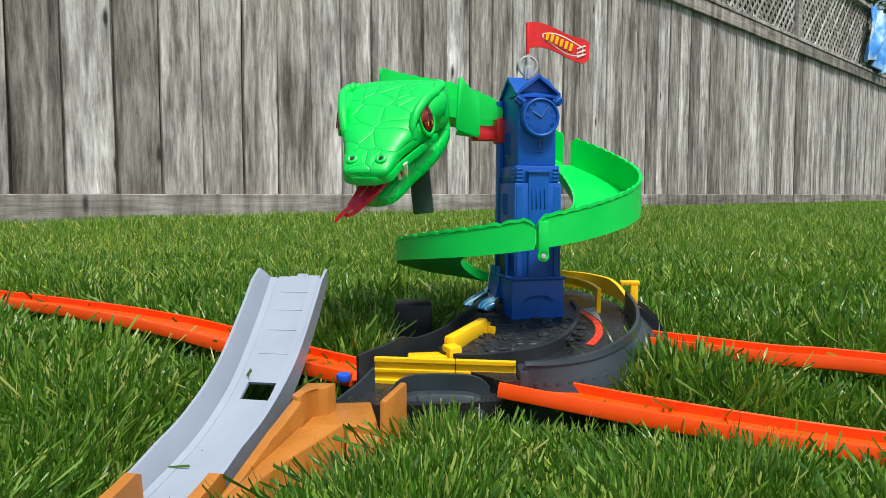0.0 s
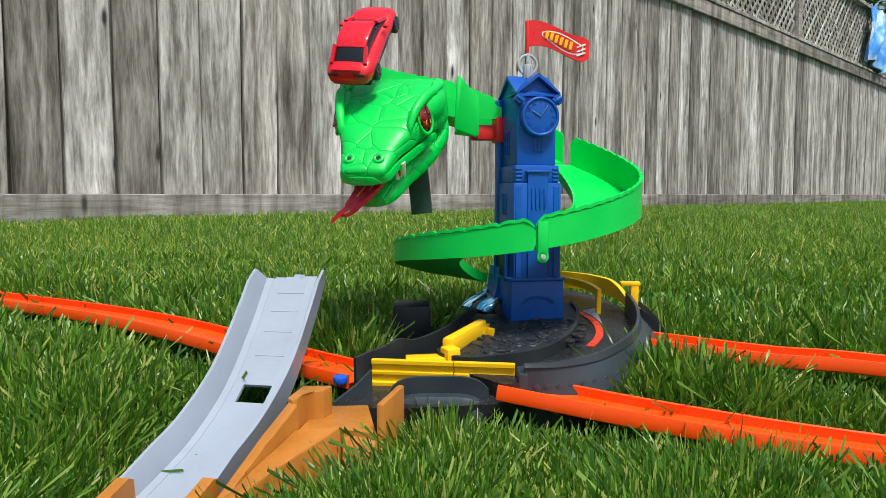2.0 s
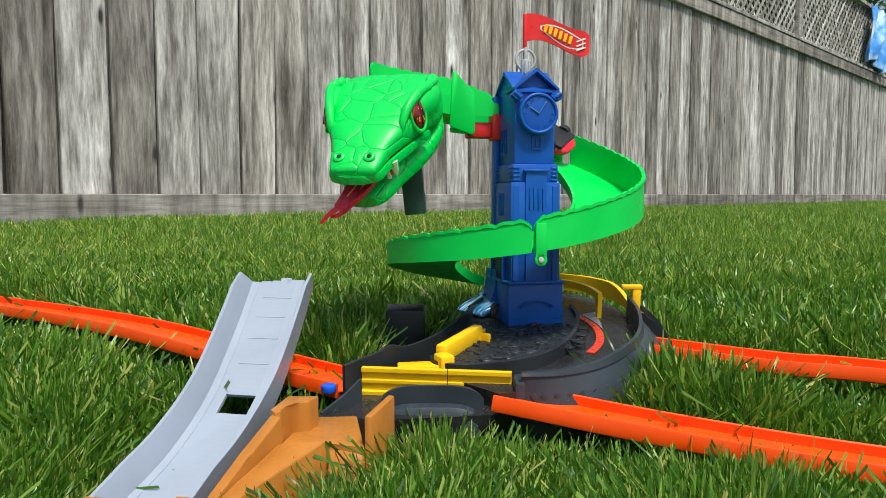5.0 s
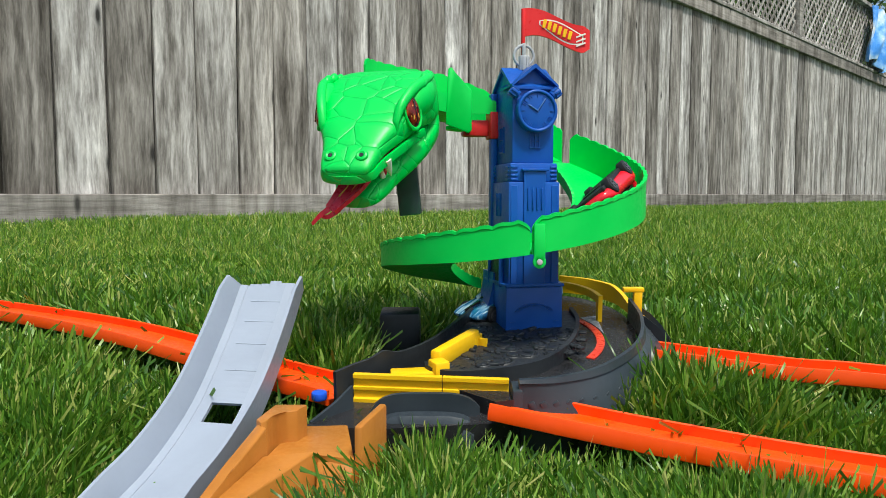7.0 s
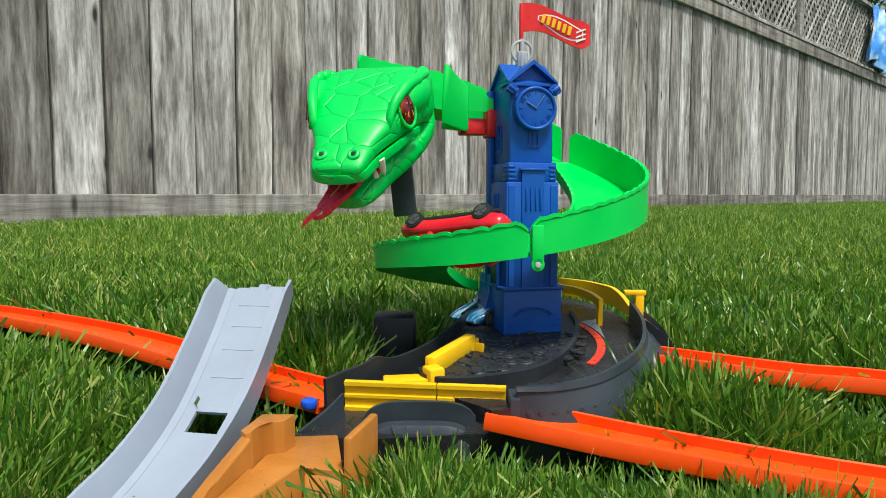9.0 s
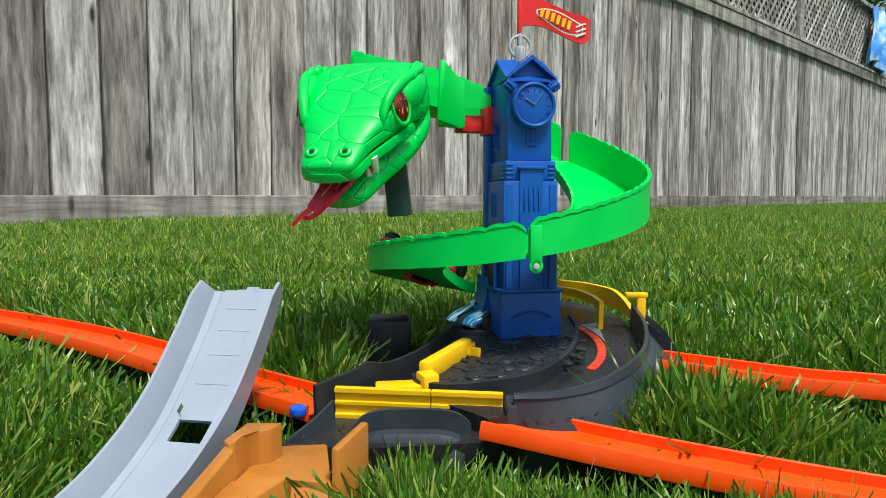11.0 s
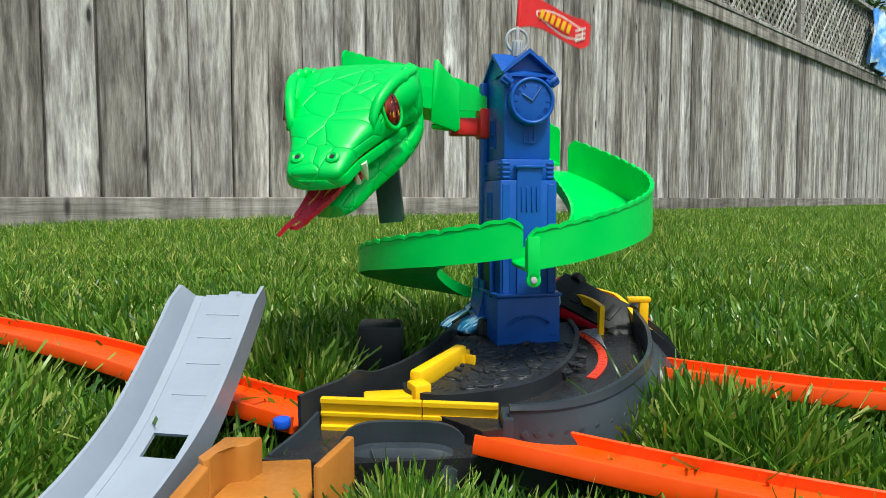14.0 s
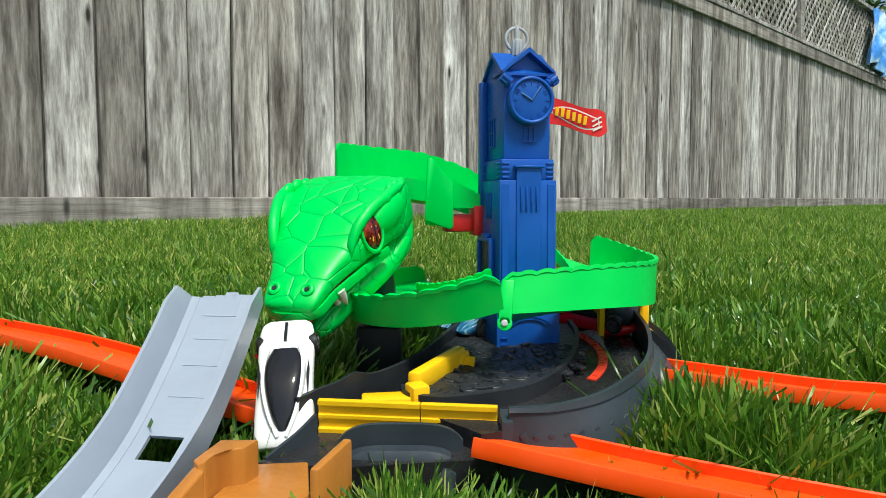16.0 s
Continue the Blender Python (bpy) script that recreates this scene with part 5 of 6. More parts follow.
def build_car(name, paint, label, kind):
    """A die-cast car: x forward, z up, wheels on z = 0; about 7.2 cm long."""
    ob = thing(name, pose(0, 0, 0), label, "toy car")
    L, W = 0.072, 0.030
    sup = kind == "super"
    # lower body
    st = [(-0.0360, 0.0118, 0.0065, 0.0140), (-0.0350, 0.0138, 0.0042, 0.0160), (-0.030, 0.0150, 0.0034, 0.0172), (-0.018, 0.0152, 0.0032, 0.0168), (0.0, 0.0146, 0.0032, 0.0158), (0.016, 0.0150, 0.0032, 0.0150 if not sup else 0.0132), (0.027, 0.0148, 0.0034, 0.0132 if not sup else 0.0108), (0.0335, 0.0132, 0.0042, 0.0108 if not sup else 0.0085), (0.0360, 0.0098, 0.0058, 0.0088 if not sup else 0.0072)]
    bm = bmesh.new()
    if not sup:
        st = [(-0.0360, 0.0095, 0.0070, 0.0132), (-0.0345, 0.0128, 0.0044, 0.0158), (-0.030, 0.0149, 0.0034, 0.0172), (-0.0225, 0.0157, 0.0032, 0.0175), (-0.012, 0.0150, 0.0032, 0.0164), (0.004, 0.0146, 0.0032, 0.0156), (0.0225, 0.0155, 0.0032, 0.0148), (0.030, 0.0140, 0.0036, 0.0124), (0.0345, 0.0110, 0.0046, 0.0100), (0.0365, 0.0065, 0.0060, 0.0082)]
    loft(bm, [ring_section(x, w, zt, zb, n=28, flat=4.0 if sup else 3.0) for x, w, zb, zt in catmull(st, 40)])
    body = part("body", bm, paint, ob)
    # cabin
    bm = bmesh.new()
    if sup:
        cb = [(-0.028, 0.0020, 0.014, 0.0180), (-0.018, 0.0062, 0.014, 0.0206), (-0.004, 0.0092, 0.013, 0.0214), (0.008, 0.0096, 0.012, 0.0182), (0.0175, 0.0066, 0.010, 0.0140)]
    else:
        cb = [(-0.027, 0.0108, 0.014, 0.0176), (-0.020, 0.0112, 0.014, 0.0215), (-0.012, 0.0110, 0.014, 0.0238), (0.0, 0.0110, 0.013, 0.0236), (0.008, 0.0113, 0.013, 0.0200), (0.016, 0.0115, 0.012, 0.0150)]
    loft(bm, [ring_section(x, w, zt, zb, n=24, flat=3.2) for x, w, zb, zt in catmull(cb, 22)])
    cabin = part("cabin", bm, GLASS, ob, "smoked glass cabin")
    if sup:
        for s in (-1, 1):
            bm = bmesh.new()
            line = catmull([(-0.031, s * 0.0022, 0.0166), (-0.020, s * 0.0066, 0.0182), (-0.006, s * 0.0098, 0.0180), (0.008, s * 0.0102, 0.0158), (0.019, s * 0.0080, 0.0126)], 20)
            sweep(bm, [tuple(p) for p in line], lambda i, u: [(0.0013, -0.0015), (0.0008, 0.0016), (-0.0008, 0.0016), (-0.0013, -0.0015)], up=(0, 0, 1))
            part("roof_rail", bm, paint, ob)
            bm = bmesh.new()
            plate(bm, [(-0.010, s * 0.0128), (0.004, s * 0.0136), (0.010, s * 0.0132), (0.002, s * 0.0120)], 0.0150, 0.0166)
            part("side_vent", bm, GLASS, ob)
        bm = bmesh.new()
        box(bm, (0.028, 0, 0.0108), (0.012, 0.0016, 0.0020), Matrix.Rotation(0.3, 4, "Y"))
        part("bonnet_stripe", bm, GLASS, ob)
    else:
        bm = bmesh.new()
        rf = [(-0.019, 0.0098, 0.0205, 0.0224), (-0.012, 0.0104, 0.0215, 0.0246), (0.0, 0.0104, 0.0215, 0.0244), (0.0055, 0.0100, 0.0200, 0.0222)]
        loft(bm, [ring_section(x, w, zt, zb, n=20, flat=3.5) for x, w, zb, zt in catmull(rf, 14)])
        part("roof", bm, paint, ob)
        for s in (-1, 1):
            for x0, x1, z0, z1 in ((-0.0285, -0.0185, 0.0168, 0.0225), (0.0175, 0.0050, 0.0150, 0.0222)):
                bm = bmesh.new()
                sweep(bm, [(x0 + (x1 - x0) * k / 7, s * (0.0112 - 0.0008 * k / 7), z0 + (z1 - z0) * k / 7) for k in range(8)], lambda i, u: [(0.0012, -0.001), (0.0010, 0.0010), (-0.0010, 0.0010), (-0.0012, -0.001)], up=(0, 0, 1))
                part("pillar", bm, paint, ob)
            bm = bmesh.new()
            box(bm, (0.0075, s * 0.0150, 0.0172), (0.0030, 0.0032, 0.0022), bevel=0.0008)
            part("mirror", bm, paint, ob)
        bm = bmesh.new()
        box(bm, (-0.0335, 0, 0.0166), (0.0030, 0.0190, 0.0012), Matrix.Rotation(0.3, 4, "Y"), bevel=0.0005)
        part("spoiler", bm, paint, ob)
        for s in (-1, 1):
            bm = bmesh.new()
            box(bm, (-0.0352, s * 0.0085, 0.0138), (0.0016, 0.0075, 0.0026), bevel=0.0005)
            part("tail_light", bm, MAW, ob)
    # chassis
    bm = bmesh.new()
    box(bm, (0, 0, 0.0036), (0.064, 0.026, 0.0028), bevel=0.0008)
    for x in (-0.012, 0.0, 0.012):
        box(bm, (x, 0, 0.0020), (0.006, 0.014, 0.0012), bevel=0.0004)
    part("chassis", bm, TYRE, ob, "black plastic chassis")
    # wheels
    for x in (-0.0225, 0.0225):
        for s in (-1, 1):
            bm = bmesh.new()
            cyl(bm, (0, 0, 0), 0.0056, 0.0052, Matrix.Rotation(math.pi / 2, 4, "X"), seg=28, bevel=0.0007)
            wh = part("wheel", bm, TYRE, ob)
            wh.location = (x, s * 0.0136, 0.0056)
            bm = bmesh.new()
            cyl(bm, (0, s * 0.0025, 0), 0.0038, 0.0008, Matrix.Rotation(math.pi / 2, 4, "X"), seg=20)
            for k in range(5):
                a = k * 2 * math.pi / 5
                box(bm, (0.0020 * math.cos(a), s * 0.0030, 0.0020 * math.sin(a)), (0.0034, 0.0006, 0.0009), Matrix.Rotation(-a, 4, "Y"))
            part("rim", bm, RIM, wh)
    ob.scale = (0.94, 0.94, 0.94)
    return ob


RED_CAR = build_car("red_car", CARRED, "glossy red die-cast coupe toy car with black windows", "coupe")
WHITE_CAR = build_car("white_car", CARWHITE, "glossy white die-cast supercar with smoked canopy", "super")
for piece in WHITE_CAR.children:
    piece.matrix_basis = Matrix.Scale(0.87, 4) @ piece.matrix_basis
BLUE_CAR = build_car("blue_car", streaked("blue_streaked_paint"), "dark blue die-cast car with pale streaks at the tower's foot", "super")
BLUE_CAR.matrix_basis = pose(0.043, 0.474, 0.0235, 0, 0, 0) @ Matrix.Rotation(radians(213), 4, "Z") @ Matrix.Rotation(radians(8), 4, "Y")

# ---- beyond the fence, and the bag on it ----


def leaves(name, spots, count, size, label, seed):
    """Foliage of many small leaf cards of real thickness-free blades, in uneven clumps: centre, radii."""
    rng = np.random.default_rng(seed)
    m, nt, b = mat(name + "_leaf", (0.05, 0.10, 0.02), 0.5)
    geo = nt.nodes.new("ShaderNodeNewGeometry")
    nt.links.new(ramp_node(nt, geo.outputs["Random Per Island"], [(0, (0.018, 0.045, 0.008)), (0.6, (0.055, 0.12, 0.018)), (1, (0.12, 0.20, 0.035))]), b.inputs["Base Color"])
    V, Fc = [], []
    for (cx, cy, cz), (rx, ry, rz) in spots:
        for _ in range(count):
            d = rng.normal(size=3)
            d /= np.linalg.norm(d)
            p = np.array([cx, cy, cz]) + d * np.array([rx, ry, rz]) * (0.55 + 0.5 * rng.random() ** 0.6)
            a, c = rng.normal(size=3), rng.normal(size=3)
            a /= np.linalg.norm(a)
            c -= a * (a @ c)
            c /= np.linalg.norm(c)
            s = size * (0.6 + 0.8 * rng.random())
            k = len(V)
            V += [p - a * s, p + c * s * 0.45, p + a * s, p - c * s * 0.45]
            Fc.append((k, k + 1, k + 2, k + 3))
    me = bpy.data.meshes.new(name)
    me.from_pydata([tuple(v) for v in V], [], Fc)
    me.materials.append(m)
    return me


BARK = wood("tree_bark", (0.03, 0.022, 0.016), (0.08, 0.06, 0.045), (0.14, 0.11, 0.085))


def build_tree(x, y, h, seed):
    t = thing("tree", pose(x, y, -0.03), "leafy green garden tree behind the fence", "tree", group="trees behind the fence")
    bm = bmesh.new()
    rng = random.Random(seed)
    line = catmull([(0, 0, 0), (0.05, 0.02, h * 0.3), (-0.03, 0.05, h * 0.62)], 10)
    sweep(bm, [tuple(p + np.array([1e-4 * i, 0, 0])) for i, p in enumerate(line)], lambda i, u: [((0.11 - 0.07 * u) * math.cos(a), (0.11 - 0.07 * u) * math.sin(a)) for a in [math.pi * k / 4 for k in range(8)]], up=(0, 1, 0))
    for k in range(7):
        a = rng.uniform(0, 6.28)
        z0 = h * rng.uniform(0.3, 0.6)
        end = Vector((math.cos(a) * h * 0.28, math.sin(a) * h * 0.28, z0 + h * 0.22))
        st = Vector((0, 0.03, z0))
        d = end - st
        cyl(bm, (st + end) / 2, 0.03, d.length, d.to_track_quat("Z", "Y").to_matrix().to_4x4(), seg=7, r2=0.012)
    part("trunk", bm, BARK, t)
    spots = []
    for k in range(13):
        a, r = rng.uniform(0, 6.28), h * rng.uniform(0.05, 0.30)
        spots.append(((math.cos(a) * r, math.sin(a) * r, h * rng.uniform(0.42, 0.95)), (h * rng.uniform(0.12, 0.2), h * rng.uniform(0.12, 0.2), h * rng.uniform(0.09, 0.16))))
    cr = new("crown", leaves("crown", spots, 620, 0.055 * h / 4, "", seed))
    cr.parent = t


for along, behind, th, sd in ((7.0, 2.0, 3.6, 5), (8.8, 1.8, 3.8, 6), (10.5, 2.2, 4.4, 8), (12.0, 1.8, 4.2, 9), (13.6, 2.4, 4.8, 11), (9.6, 3.6, 4.6, 12), (15.0, 2.0, 4.6, 13)):
    spot = FENCE_P + FENCE_D * along - FENCE_N * behind
    build_tree(spot.x, spot.y, th, sd)



def build_bag():
    """A crumpled blue and white sheet hung over the fence's top."""
    ang = math.atan2(FENCE_D.y, FENCE_D.x)
    F0 = Matrix.Translation(FENCE_P) @ Matrix.Rotation(ang, 4, "Z")
    ob = thing("plastic_sheet", F0 @ Matrix.Translation((8.45, -0.06, 2.14)), "crumpled blue and white plastic sheet draped over the fence", "plastic sheet")
    m, nt, b = mat("blue_plastic_film", (0.05, 0.25, 0.75), 0.35)
    v = coords(nt)
    nt.links.new(ramp_node(nt, noise_node(nt, 5, 4, v), [(0.40, (0.06, 0.28, 0.78)), (0.52, (0.30, 0.55, 0.90)), (0.62, (0.80, 0.84, 0.88))]), b.inputs["Base Color"])
    bump(nt, b, noise_node(nt, 14, 5, v), 0.8, 0.02)
    bm = bmesh.new()
    nx, nz = 22, 26
    def surf(k):
        g = []
        for j in range(nz):
            row = []
            for i in range(nx):
                u, w = i / (nx - 1), j / (nz - 1)
                x = (u - 0.5) * (0.62 + 0.25 * math.sin(w * 2.6)) + 0.05 * math.sin(w * 5)
                fold = 0.035 * math.sin(u * 17 + 3 * w) + 0.05 * math.sin(u * 3.14) * math.sin(w * 3.14)
                z = 0.02 - 0.62 * w + 0.05 * math.sin(u * 6) * w
                row.append(bm.verts.new((x, -fold - 0.015 * k - 0.02, z)))
            g.append(row)
        return g
    A, B = surf(1), surf(0)
    for g in (A, B):
        for j in range(nz - 1):
            for i in range(nx - 1):
                bm.faces.new((g[j][i], g[j][i + 1], g[j + 1][i + 1], g[j + 1][i]))
    edge = [(0, i) for i in range(nx)] + [(j, nx - 1) for j in range(1, nz)] + [(nz - 1, i) for i in range(nx - 2, -1, -1)] + [(j, 0) for j in range(nz - 2, 0, -1)]
    for (j, i), (j2, i2) in zip(edge, edge[1:] + edge[:1]):
        bm.faces.new((A[j][i], A[j2][i2], B[j2][i2], B[j][i]))
    part("sheet", bm, m, ob, smooth=60)


build_bag()


# ---- what moves ----


def ride(pos, fwd, up):
    """A pose with x along fwd and z near up."""
    x = Vector(fwd).normalized()
    y = Vector(up).cross(x).normalized()
    z = x.cross(y)
    m = Matrix((x, y, z)).transposed().to_4x4()
    m.translation = pos
    return m


def on_spiral(ph, roll=0.3):
    """The car on the spiral; it slides on its roof, leaning outward by roll."""
    z0 = helix(ph)[0]
    sl = (helix(ph - 10)[0] - helix(ph + 10)[0]) / (R_MID * radians(20))
    a = radians(ph)
    k = roll
    up = (k * math.cos(a), k * math.sin(a), -1.0)
    return ride((SX + R_MID * math.cos(a) * (1 - 0.15 * k), SY + R_MID * math.sin(a) * (1 - 0.15 * k), z0 + 0.0225 - 0.0025 * k), (math.sin(a), -math.cos(a), sl), up)


def on_ramp(i, lift=0.002):
    p, q = RAMP_LINE[max(0, i - 8)], RAMP_LINE[min(63, i + 8)]
    return ride(RAMP_LINE[i] + Vector((0, 0, lift)), q - p, (0, 0, 1))


def motions():
    rows = [(0, pose(-0.150, 0.10, -0.020, 0, 0, 80)), (0.1, pose(-0.147, 0.12, -0.020, 0, 0, 80)), (0.3, pose(-0.135, 0.185, -0.022, 0, 0, 80)),
            (0.4, ride((-0.122, 0.225, -0.020), (0.18, 1, 0.12), (0, 0, 1))), (0.5, on_ramp(14)), (0.6, on_ramp(29)), (0.7, on_ramp(39)), (0.8, on_ramp(52)),
            (0.9, ride((-0.0885, 0.370, 0.058), (0.12, 0.62, 0.78), (0, -0.78, 0.62))),
            (1.0, ride((-0.0860, 0.381, 0.078), (0.12, 0.60, 0.80), (-0.05, -0.80, 0.60))),
            (1.1, ride((-0.0835, 0.391, 0.097), (0.12, 0.58, 0.80), (-0.1, -0.80, 0.58))),
            (1.2, ride((-0.0800, 0.399, 0.115), (0.14, 0.56, 0.80), (-0.15, -0.80, 0.56))),
            (1.3, ride((-0.0760, 0.406, 0.130), (0.17, 0.56, 0.80), (-0.2, -0.80, 0.56))),
            (1.5, ride((-0.0690, 0.416, 0.156), (0.2, 0.58, 0.78), (-0.2, -0.78, 0.58))),
            (1.7, ride((-0.0610, 0.425, 0.174), (0.2, 0.60, 0.76), (-0.2, -0.74, 0.60))),
            (2.0, ride((-0.0535, 0.437, 0.188), (0.22, 0.58, 0.78), (-0.15, -0.76, 0.58))),
            (2.3, ride((-0.0470, 0.447, 0.191), (0.25, 0.55, 0.80), (-0.1, -0.80, 0.56))),
            (2.5, ride((-0.0415, 0.455, 0.188), (0.27, 0.55, 0.80), (-0.1, -0.80, 0.56))),
            (2.8, ride((-0.0370, 0.467, 0.176), (0.26, 0.56, 0.78), (-0.1, -0.78, 0.58))),
            (3.0, ride((-0.0310, 0.477, 0.165), (0.26, 0.62, 0.72), (-0.1, -0.72, 0.64))),
            (3.3, ride((-0.0230, 0.486, 0.1610), (0.50, 0.72, 0.32), (0, -0.32, 0.9))),
            (3.6, ride((-0.0110, 0.494, 0.1560), (0.85, 0.50, -0.05), (0, 0, 1))),
            (4.0, ride((0.014, 0.508, 0.1525), (0.97, 0.18, -0.10), (0, 0, 1))),
            (4.4, ride((0.036, 0.512, 0.1500), (0.98, 0.0, -0.2), (0.1, -0.8, 0.3))),
            (4.8, on_spiral(82)), (5.3, on_spiral(50, 0.5)), (5.8, on_spiral(18, 0.8)), (6.3, on_spiral(1, 0.9)), (6.6, on_spiral(-9, 0.9)), (7.0, on_spiral(-24, 0.8)), (7.4, on_spiral(-45, 0.6)), (7.8, on_spiral(-66, 0.4)),
            (8.2, on_spiral(-84, 0.2)), (8.6, on_spiral(-103, 0.4)), (9.0, on_spiral(-124, 0.8)), (9.2, on_spiral(-132, 0.8)), (9.8, on_spiral(-160, 0.6)), (10.4, on_spiral(-188, 0.3)), (11.0, on_spiral(-216)),
            (11.3, on_spiral(-226)), (11.6, on_spiral(-233)), (12.0, on_spiral(-241)), (12.3, on_spiral(-248)),
            (12.7, ride((0.050, 0.512, 0.0420), (1, -0.1, 0.0), (0.1, -0.5, -0.8))),
            (13.0, ride((0.072, 0.508, 0.0400), (0.95, -0.3, -0.10), (0.1, 0.3, -0.9))),
            (13.2, ride((0.086, 0.500, 0.0385), (0.85, -0.45, -0.25), (0.1, 0.5, -0.8))),
            (13.5, ride((0.098, 0.490, 0.0365), (0.76, -0.55, -0.36), (0.1, 0.6, -0.75))),
            (13.8, ride((0.1005, 0.487, 0.0355), (0.75, -0.56, -0.36), (0.1, 0.6, -0.75))),
            (14.2, ride((0.1005, 0.487, 0.0355), (0.75, -0.56, -0.36), (0.1, 0.6, -0.75))),
            (14.6, ride((0.0975, 0.488, 0.0365), (0.80, -0.58, -0.12), (0.05, 0.3, -0.95))),
            (16.0, ride((0.0975, 0.488, 0.0365), (0.80, -0.58, -0.12), (0.05, 0.3, -0.95)))]
    walk(RED_CAR, rows)

    def dropped(ob, keys):
        """Rows for a section that sinks: seconds, drop (x, y, z) and tilts about a pivot, on its resting pose."""
        base = ob.matrix_basis.copy()
        rows = []
        for t, (dx, dy, dz), (rx, ry, rz), piv in keys:
            pv = Vector(piv)
            m = Matrix.Translation(Vector((dx, dy, dz)) + pv) @ pose(0, 0, 0, rx, ry, rz) @ Matrix.Translation(-pv) @ base
            rows.append((t, m))
        walk(ob, rows)

    O3 = (0, 0, 0)
    pA = (SX, SY, 0.09)
    dropped(SPIRAL_A, [(0, O3, O3, pA), (13.9, O3, O3, pA), (14.0, (0, 0, -0.006), (-1, 0, 0), pA), (14.2, (0, 0, -0.022), (-6, 1, -4), pA), (14.4, (0.001, 0, -0.038), (-12, 3, -8), pA), (14.6, (0.002, 0, -0.044), (-15, 3, -10), pA), (14.8, (0.002, 0, -0.046), (-16, 3, -10), pA), (16, (0.002, 0, -0.046), (-16, 3, -10), pA)])
    pB = (SX, SY + 0.04, 0.04)
    dropped(SPIRAL_B, [(0, O3, O3, pB), (13.9, O3, O3, pB), (14.0, O3, (-1, 0, 0), pB), (14.2, (-0.003, 0, 0), (4, -2, 0), pB), (14.4, (-0.006, 0, 0.004), (9, -6, 0), pB), (14.6, (-0.008, 0, 0.005), (12, -8, 0), pB), (14.8, (-0.008, 0, 0.005), (12.5, -9, 0), pB), (16, (-0.008, 0, 0.005), (12.5, -9, 0), pB)])
    pN = (SX, SY, 0.15)
    dropped(NECK, [(0, O3, O3, pN), (13.9, O3, O3, pN), (14.0, (0, 0, -0.003), O3, pN), (14.2, (-0.002, 0, -0.018), O3, pN), (14.4, (-0.003, 0, -0.038), O3, pN), (14.6, (-0.003, 0, -0.057), O3, pN), (14.8, (-0.003, 0, -0.067), O3, pN), (15.0, (-0.003, 0, -0.068), O3, pN), (15.2, (-0.003, 0, -0.063), O3, pN), (15.5, (-0.003, 0, -0.058), O3, pN), (16, (-0.003, 0, -0.0575), O3, pN)])
    pH = tuple(HEAD_AT)
    dropped(HEAD, [(0, O3, O3, pH), (13.9, O3, O3, pH), (14.0, (0, 0, -0.004), O3, pH), (14.2, (-0.001, 0, -0.018), (0, 0, -1), pH), (14.4, (-0.001, 0, -0.033), (0, 0, -1), pH), (14.6, (-0.002, 0, -0.048), (0, 0, -2), pH), (14.8, (-0.004, 0, -0.057), (0, 0, -5), pH), (15.2, (-0.005, 0, -0.059), (0, 0, -5), pH), (15.5, (-0.006, 0, -0.063), (0, 0, -5), pH), (16, (-0.006, 0, -0.064), (0, 0, -5), pH)])

    def hinge(angle):
        p = Vector((-0.006, 0, -0.018))
        return Matrix.Translation(p) @ pose(0, 0, 0, 0, -angle, 0) @ Matrix.Translation(-p)
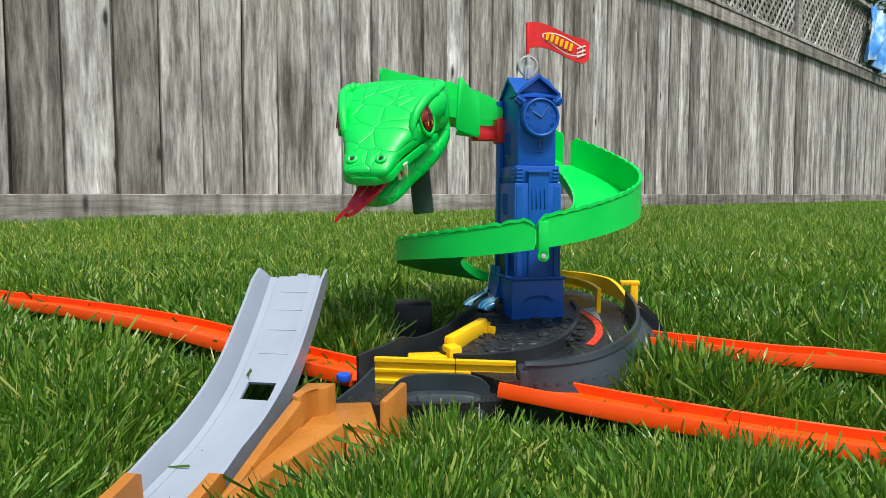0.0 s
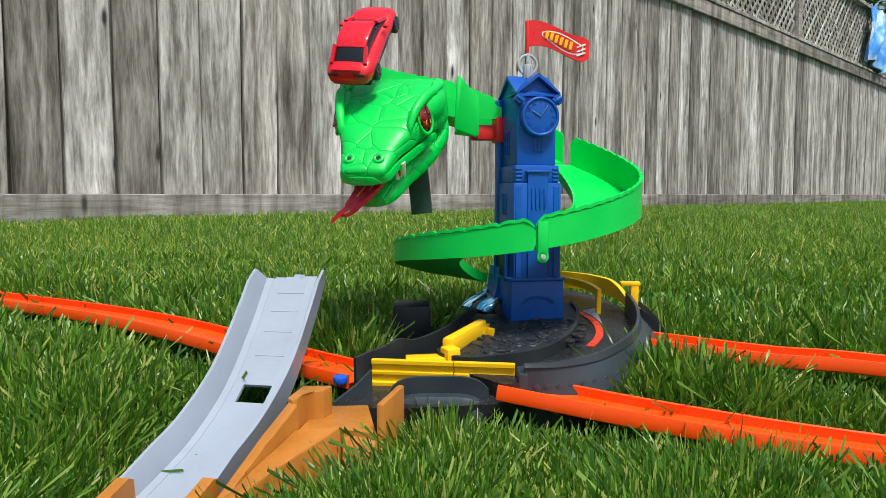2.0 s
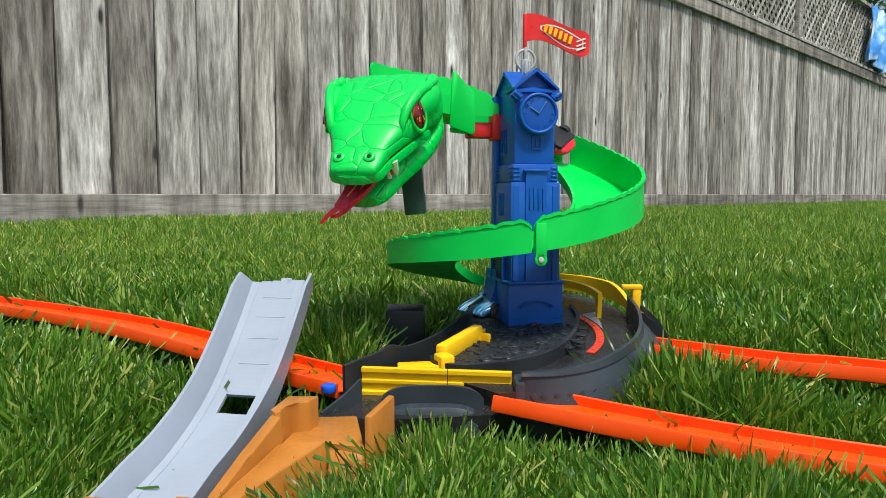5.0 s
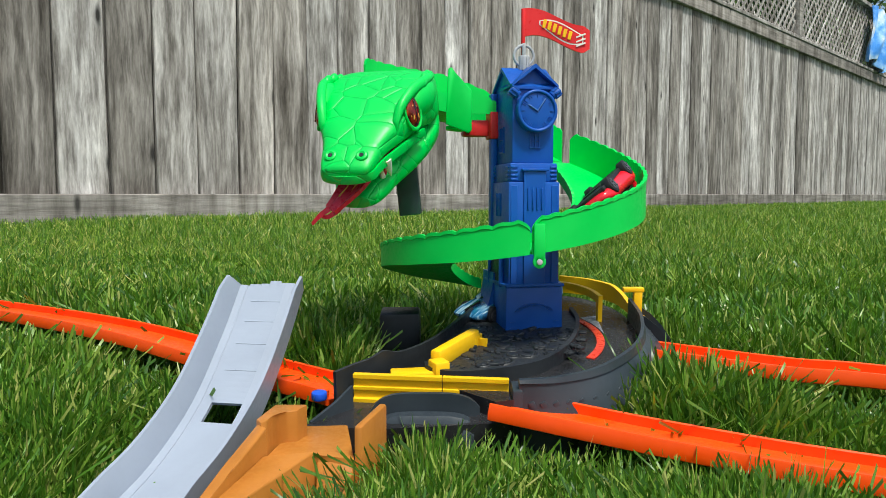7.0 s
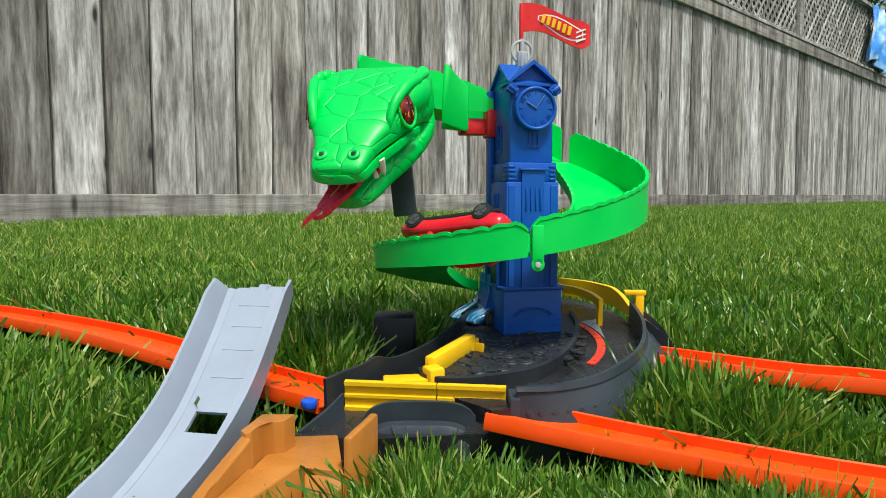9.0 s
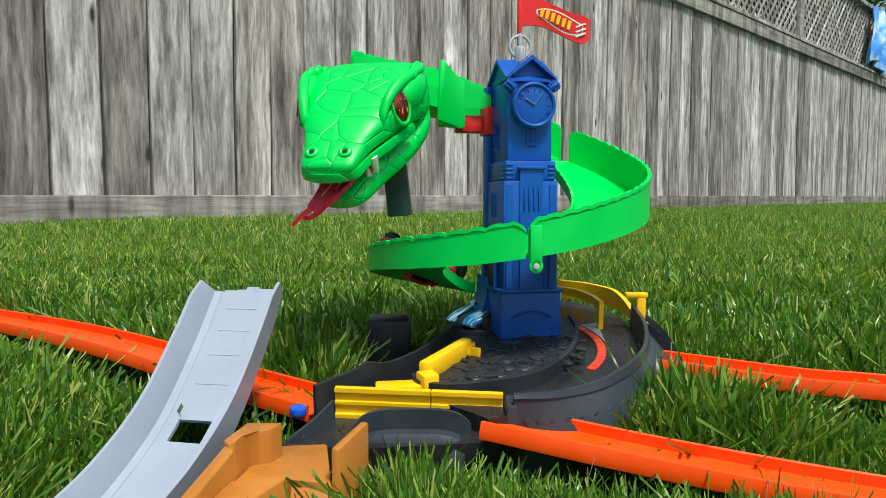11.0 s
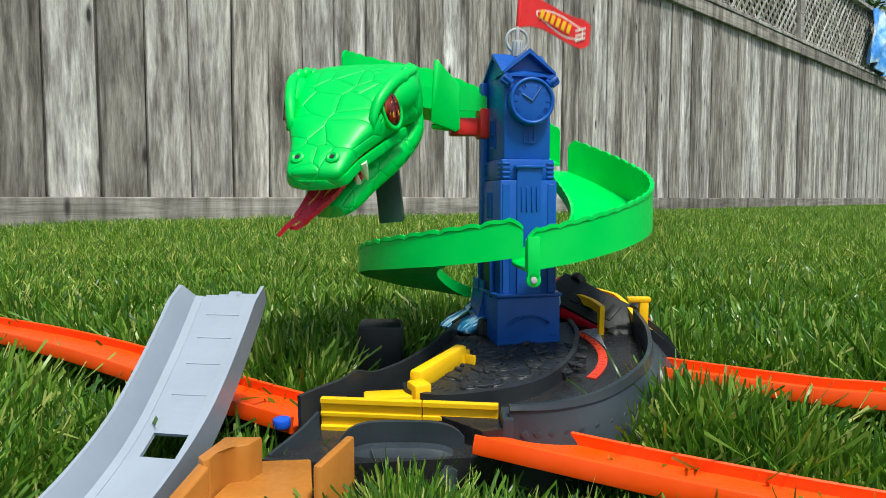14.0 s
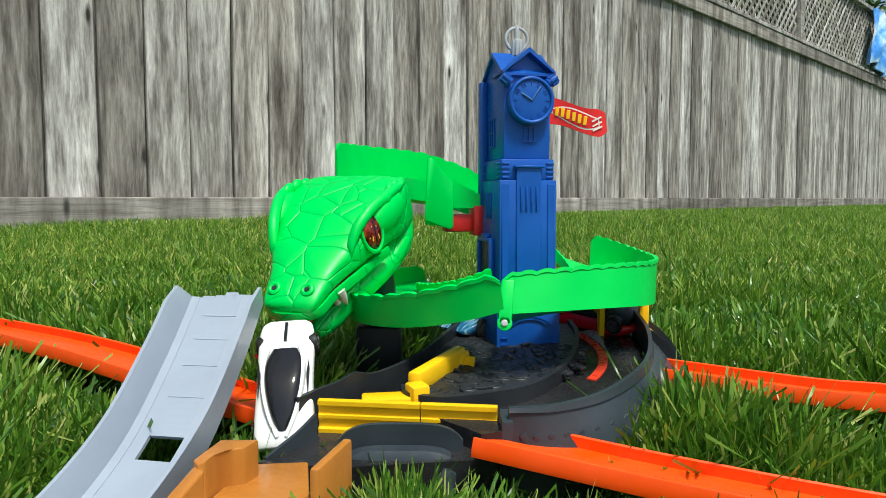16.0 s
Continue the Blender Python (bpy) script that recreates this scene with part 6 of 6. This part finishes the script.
    walk(SKULL, [(0, hinge(0)), (13.9, hinge(0)), (14.1, hinge(1)), (14.3, hinge(3)), (14.5, hinge(9)), (14.7, hinge(18)), (14.85, hinge(24)), (15.0, hinge(25)), (15.2, hinge(18)), (15.4, hinge(9)), (15.6, hinge(1)), (15.75, hinge(0)), (16, hinge(0))])
    walk(JAW, [(0, hinge(-4.5)), (13.9, hinge(-4.5)), (14.2, hinge(-6)), (14.5, hinge(-9)), (14.8, hinge(-12)), (15.2, hinge(-12)), (15.5, hinge(-8)), (15.75, hinge(-3)), (16, hinge(-3))])
    base = FLAG.matrix_basis.copy()
    dn = lambda a, dx, dz: (Matrix.Translation((dx, 0.022, dz)) @ base @ pose(0, 0, 0, 0, a, 0))
    walk(FLAG, [(0, base), (13.95, base), (14.1, dn(10, 0.004, -0.012)), (14.3, dn(8, 0.010, -0.038)), (14.5, dn(0, 0.014, -0.050)), (14.7, dn(-5, 0.015, -0.056)), (15.0, dn(-7, 0.015, -0.057)), (16, dn(-7, 0.016, -0.057))])
    def in_head(dx, dz, x, z=-0.0305, open_by=2, turn=0.0):
        return Matrix.Translation((dx, 0, dz)) @ HEAD_M @ hinge(-open_by) @ ride((x, -0.010 * turn, z), (-1, -turn, 0), (0, 0, 1))
    walk(WHITE_CAR, [(0, in_head(0, 0, 0.002)), (13.9, in_head(0, 0, 0.002)), (14.0, in_head(0, -0.004, 0.002)), (14.2, in_head(-0.001, -0.018, 0.003, open_by=5)), (14.4, in_head(-0.002, -0.033, 0.005, open_by=8)),
                     (14.6, in_head(-0.003, -0.048, 0.018, -0.025, 10, 0.2)), (14.8, in_head(-0.004, -0.059, 0.030, -0.0225, 12, 0.5)), (15.0, in_head(-0.0045, -0.060, 0.037, -0.0205, 15, 0.55)),
                     (15.2, ride((-0.0525, 0.390, 0.044), (-0.1, 0.62, 0.75), (0, -0.75, 0.62))),
                     (15.5, ride((-0.0580, 0.379, 0.0365), (0.0, 0.45, 0.88), (0, -0.88, 0.45))), (15.8, ride((-0.0595, 0.370, 0.016), (-0.05, 0.5, 0.85), (0, -0.85, 0.5))), (16, ride((-0.0590, 0.368, 0.0145), (-0.08, 0.52, 0.83), (0, -0.83, 0.52)))])


motions()
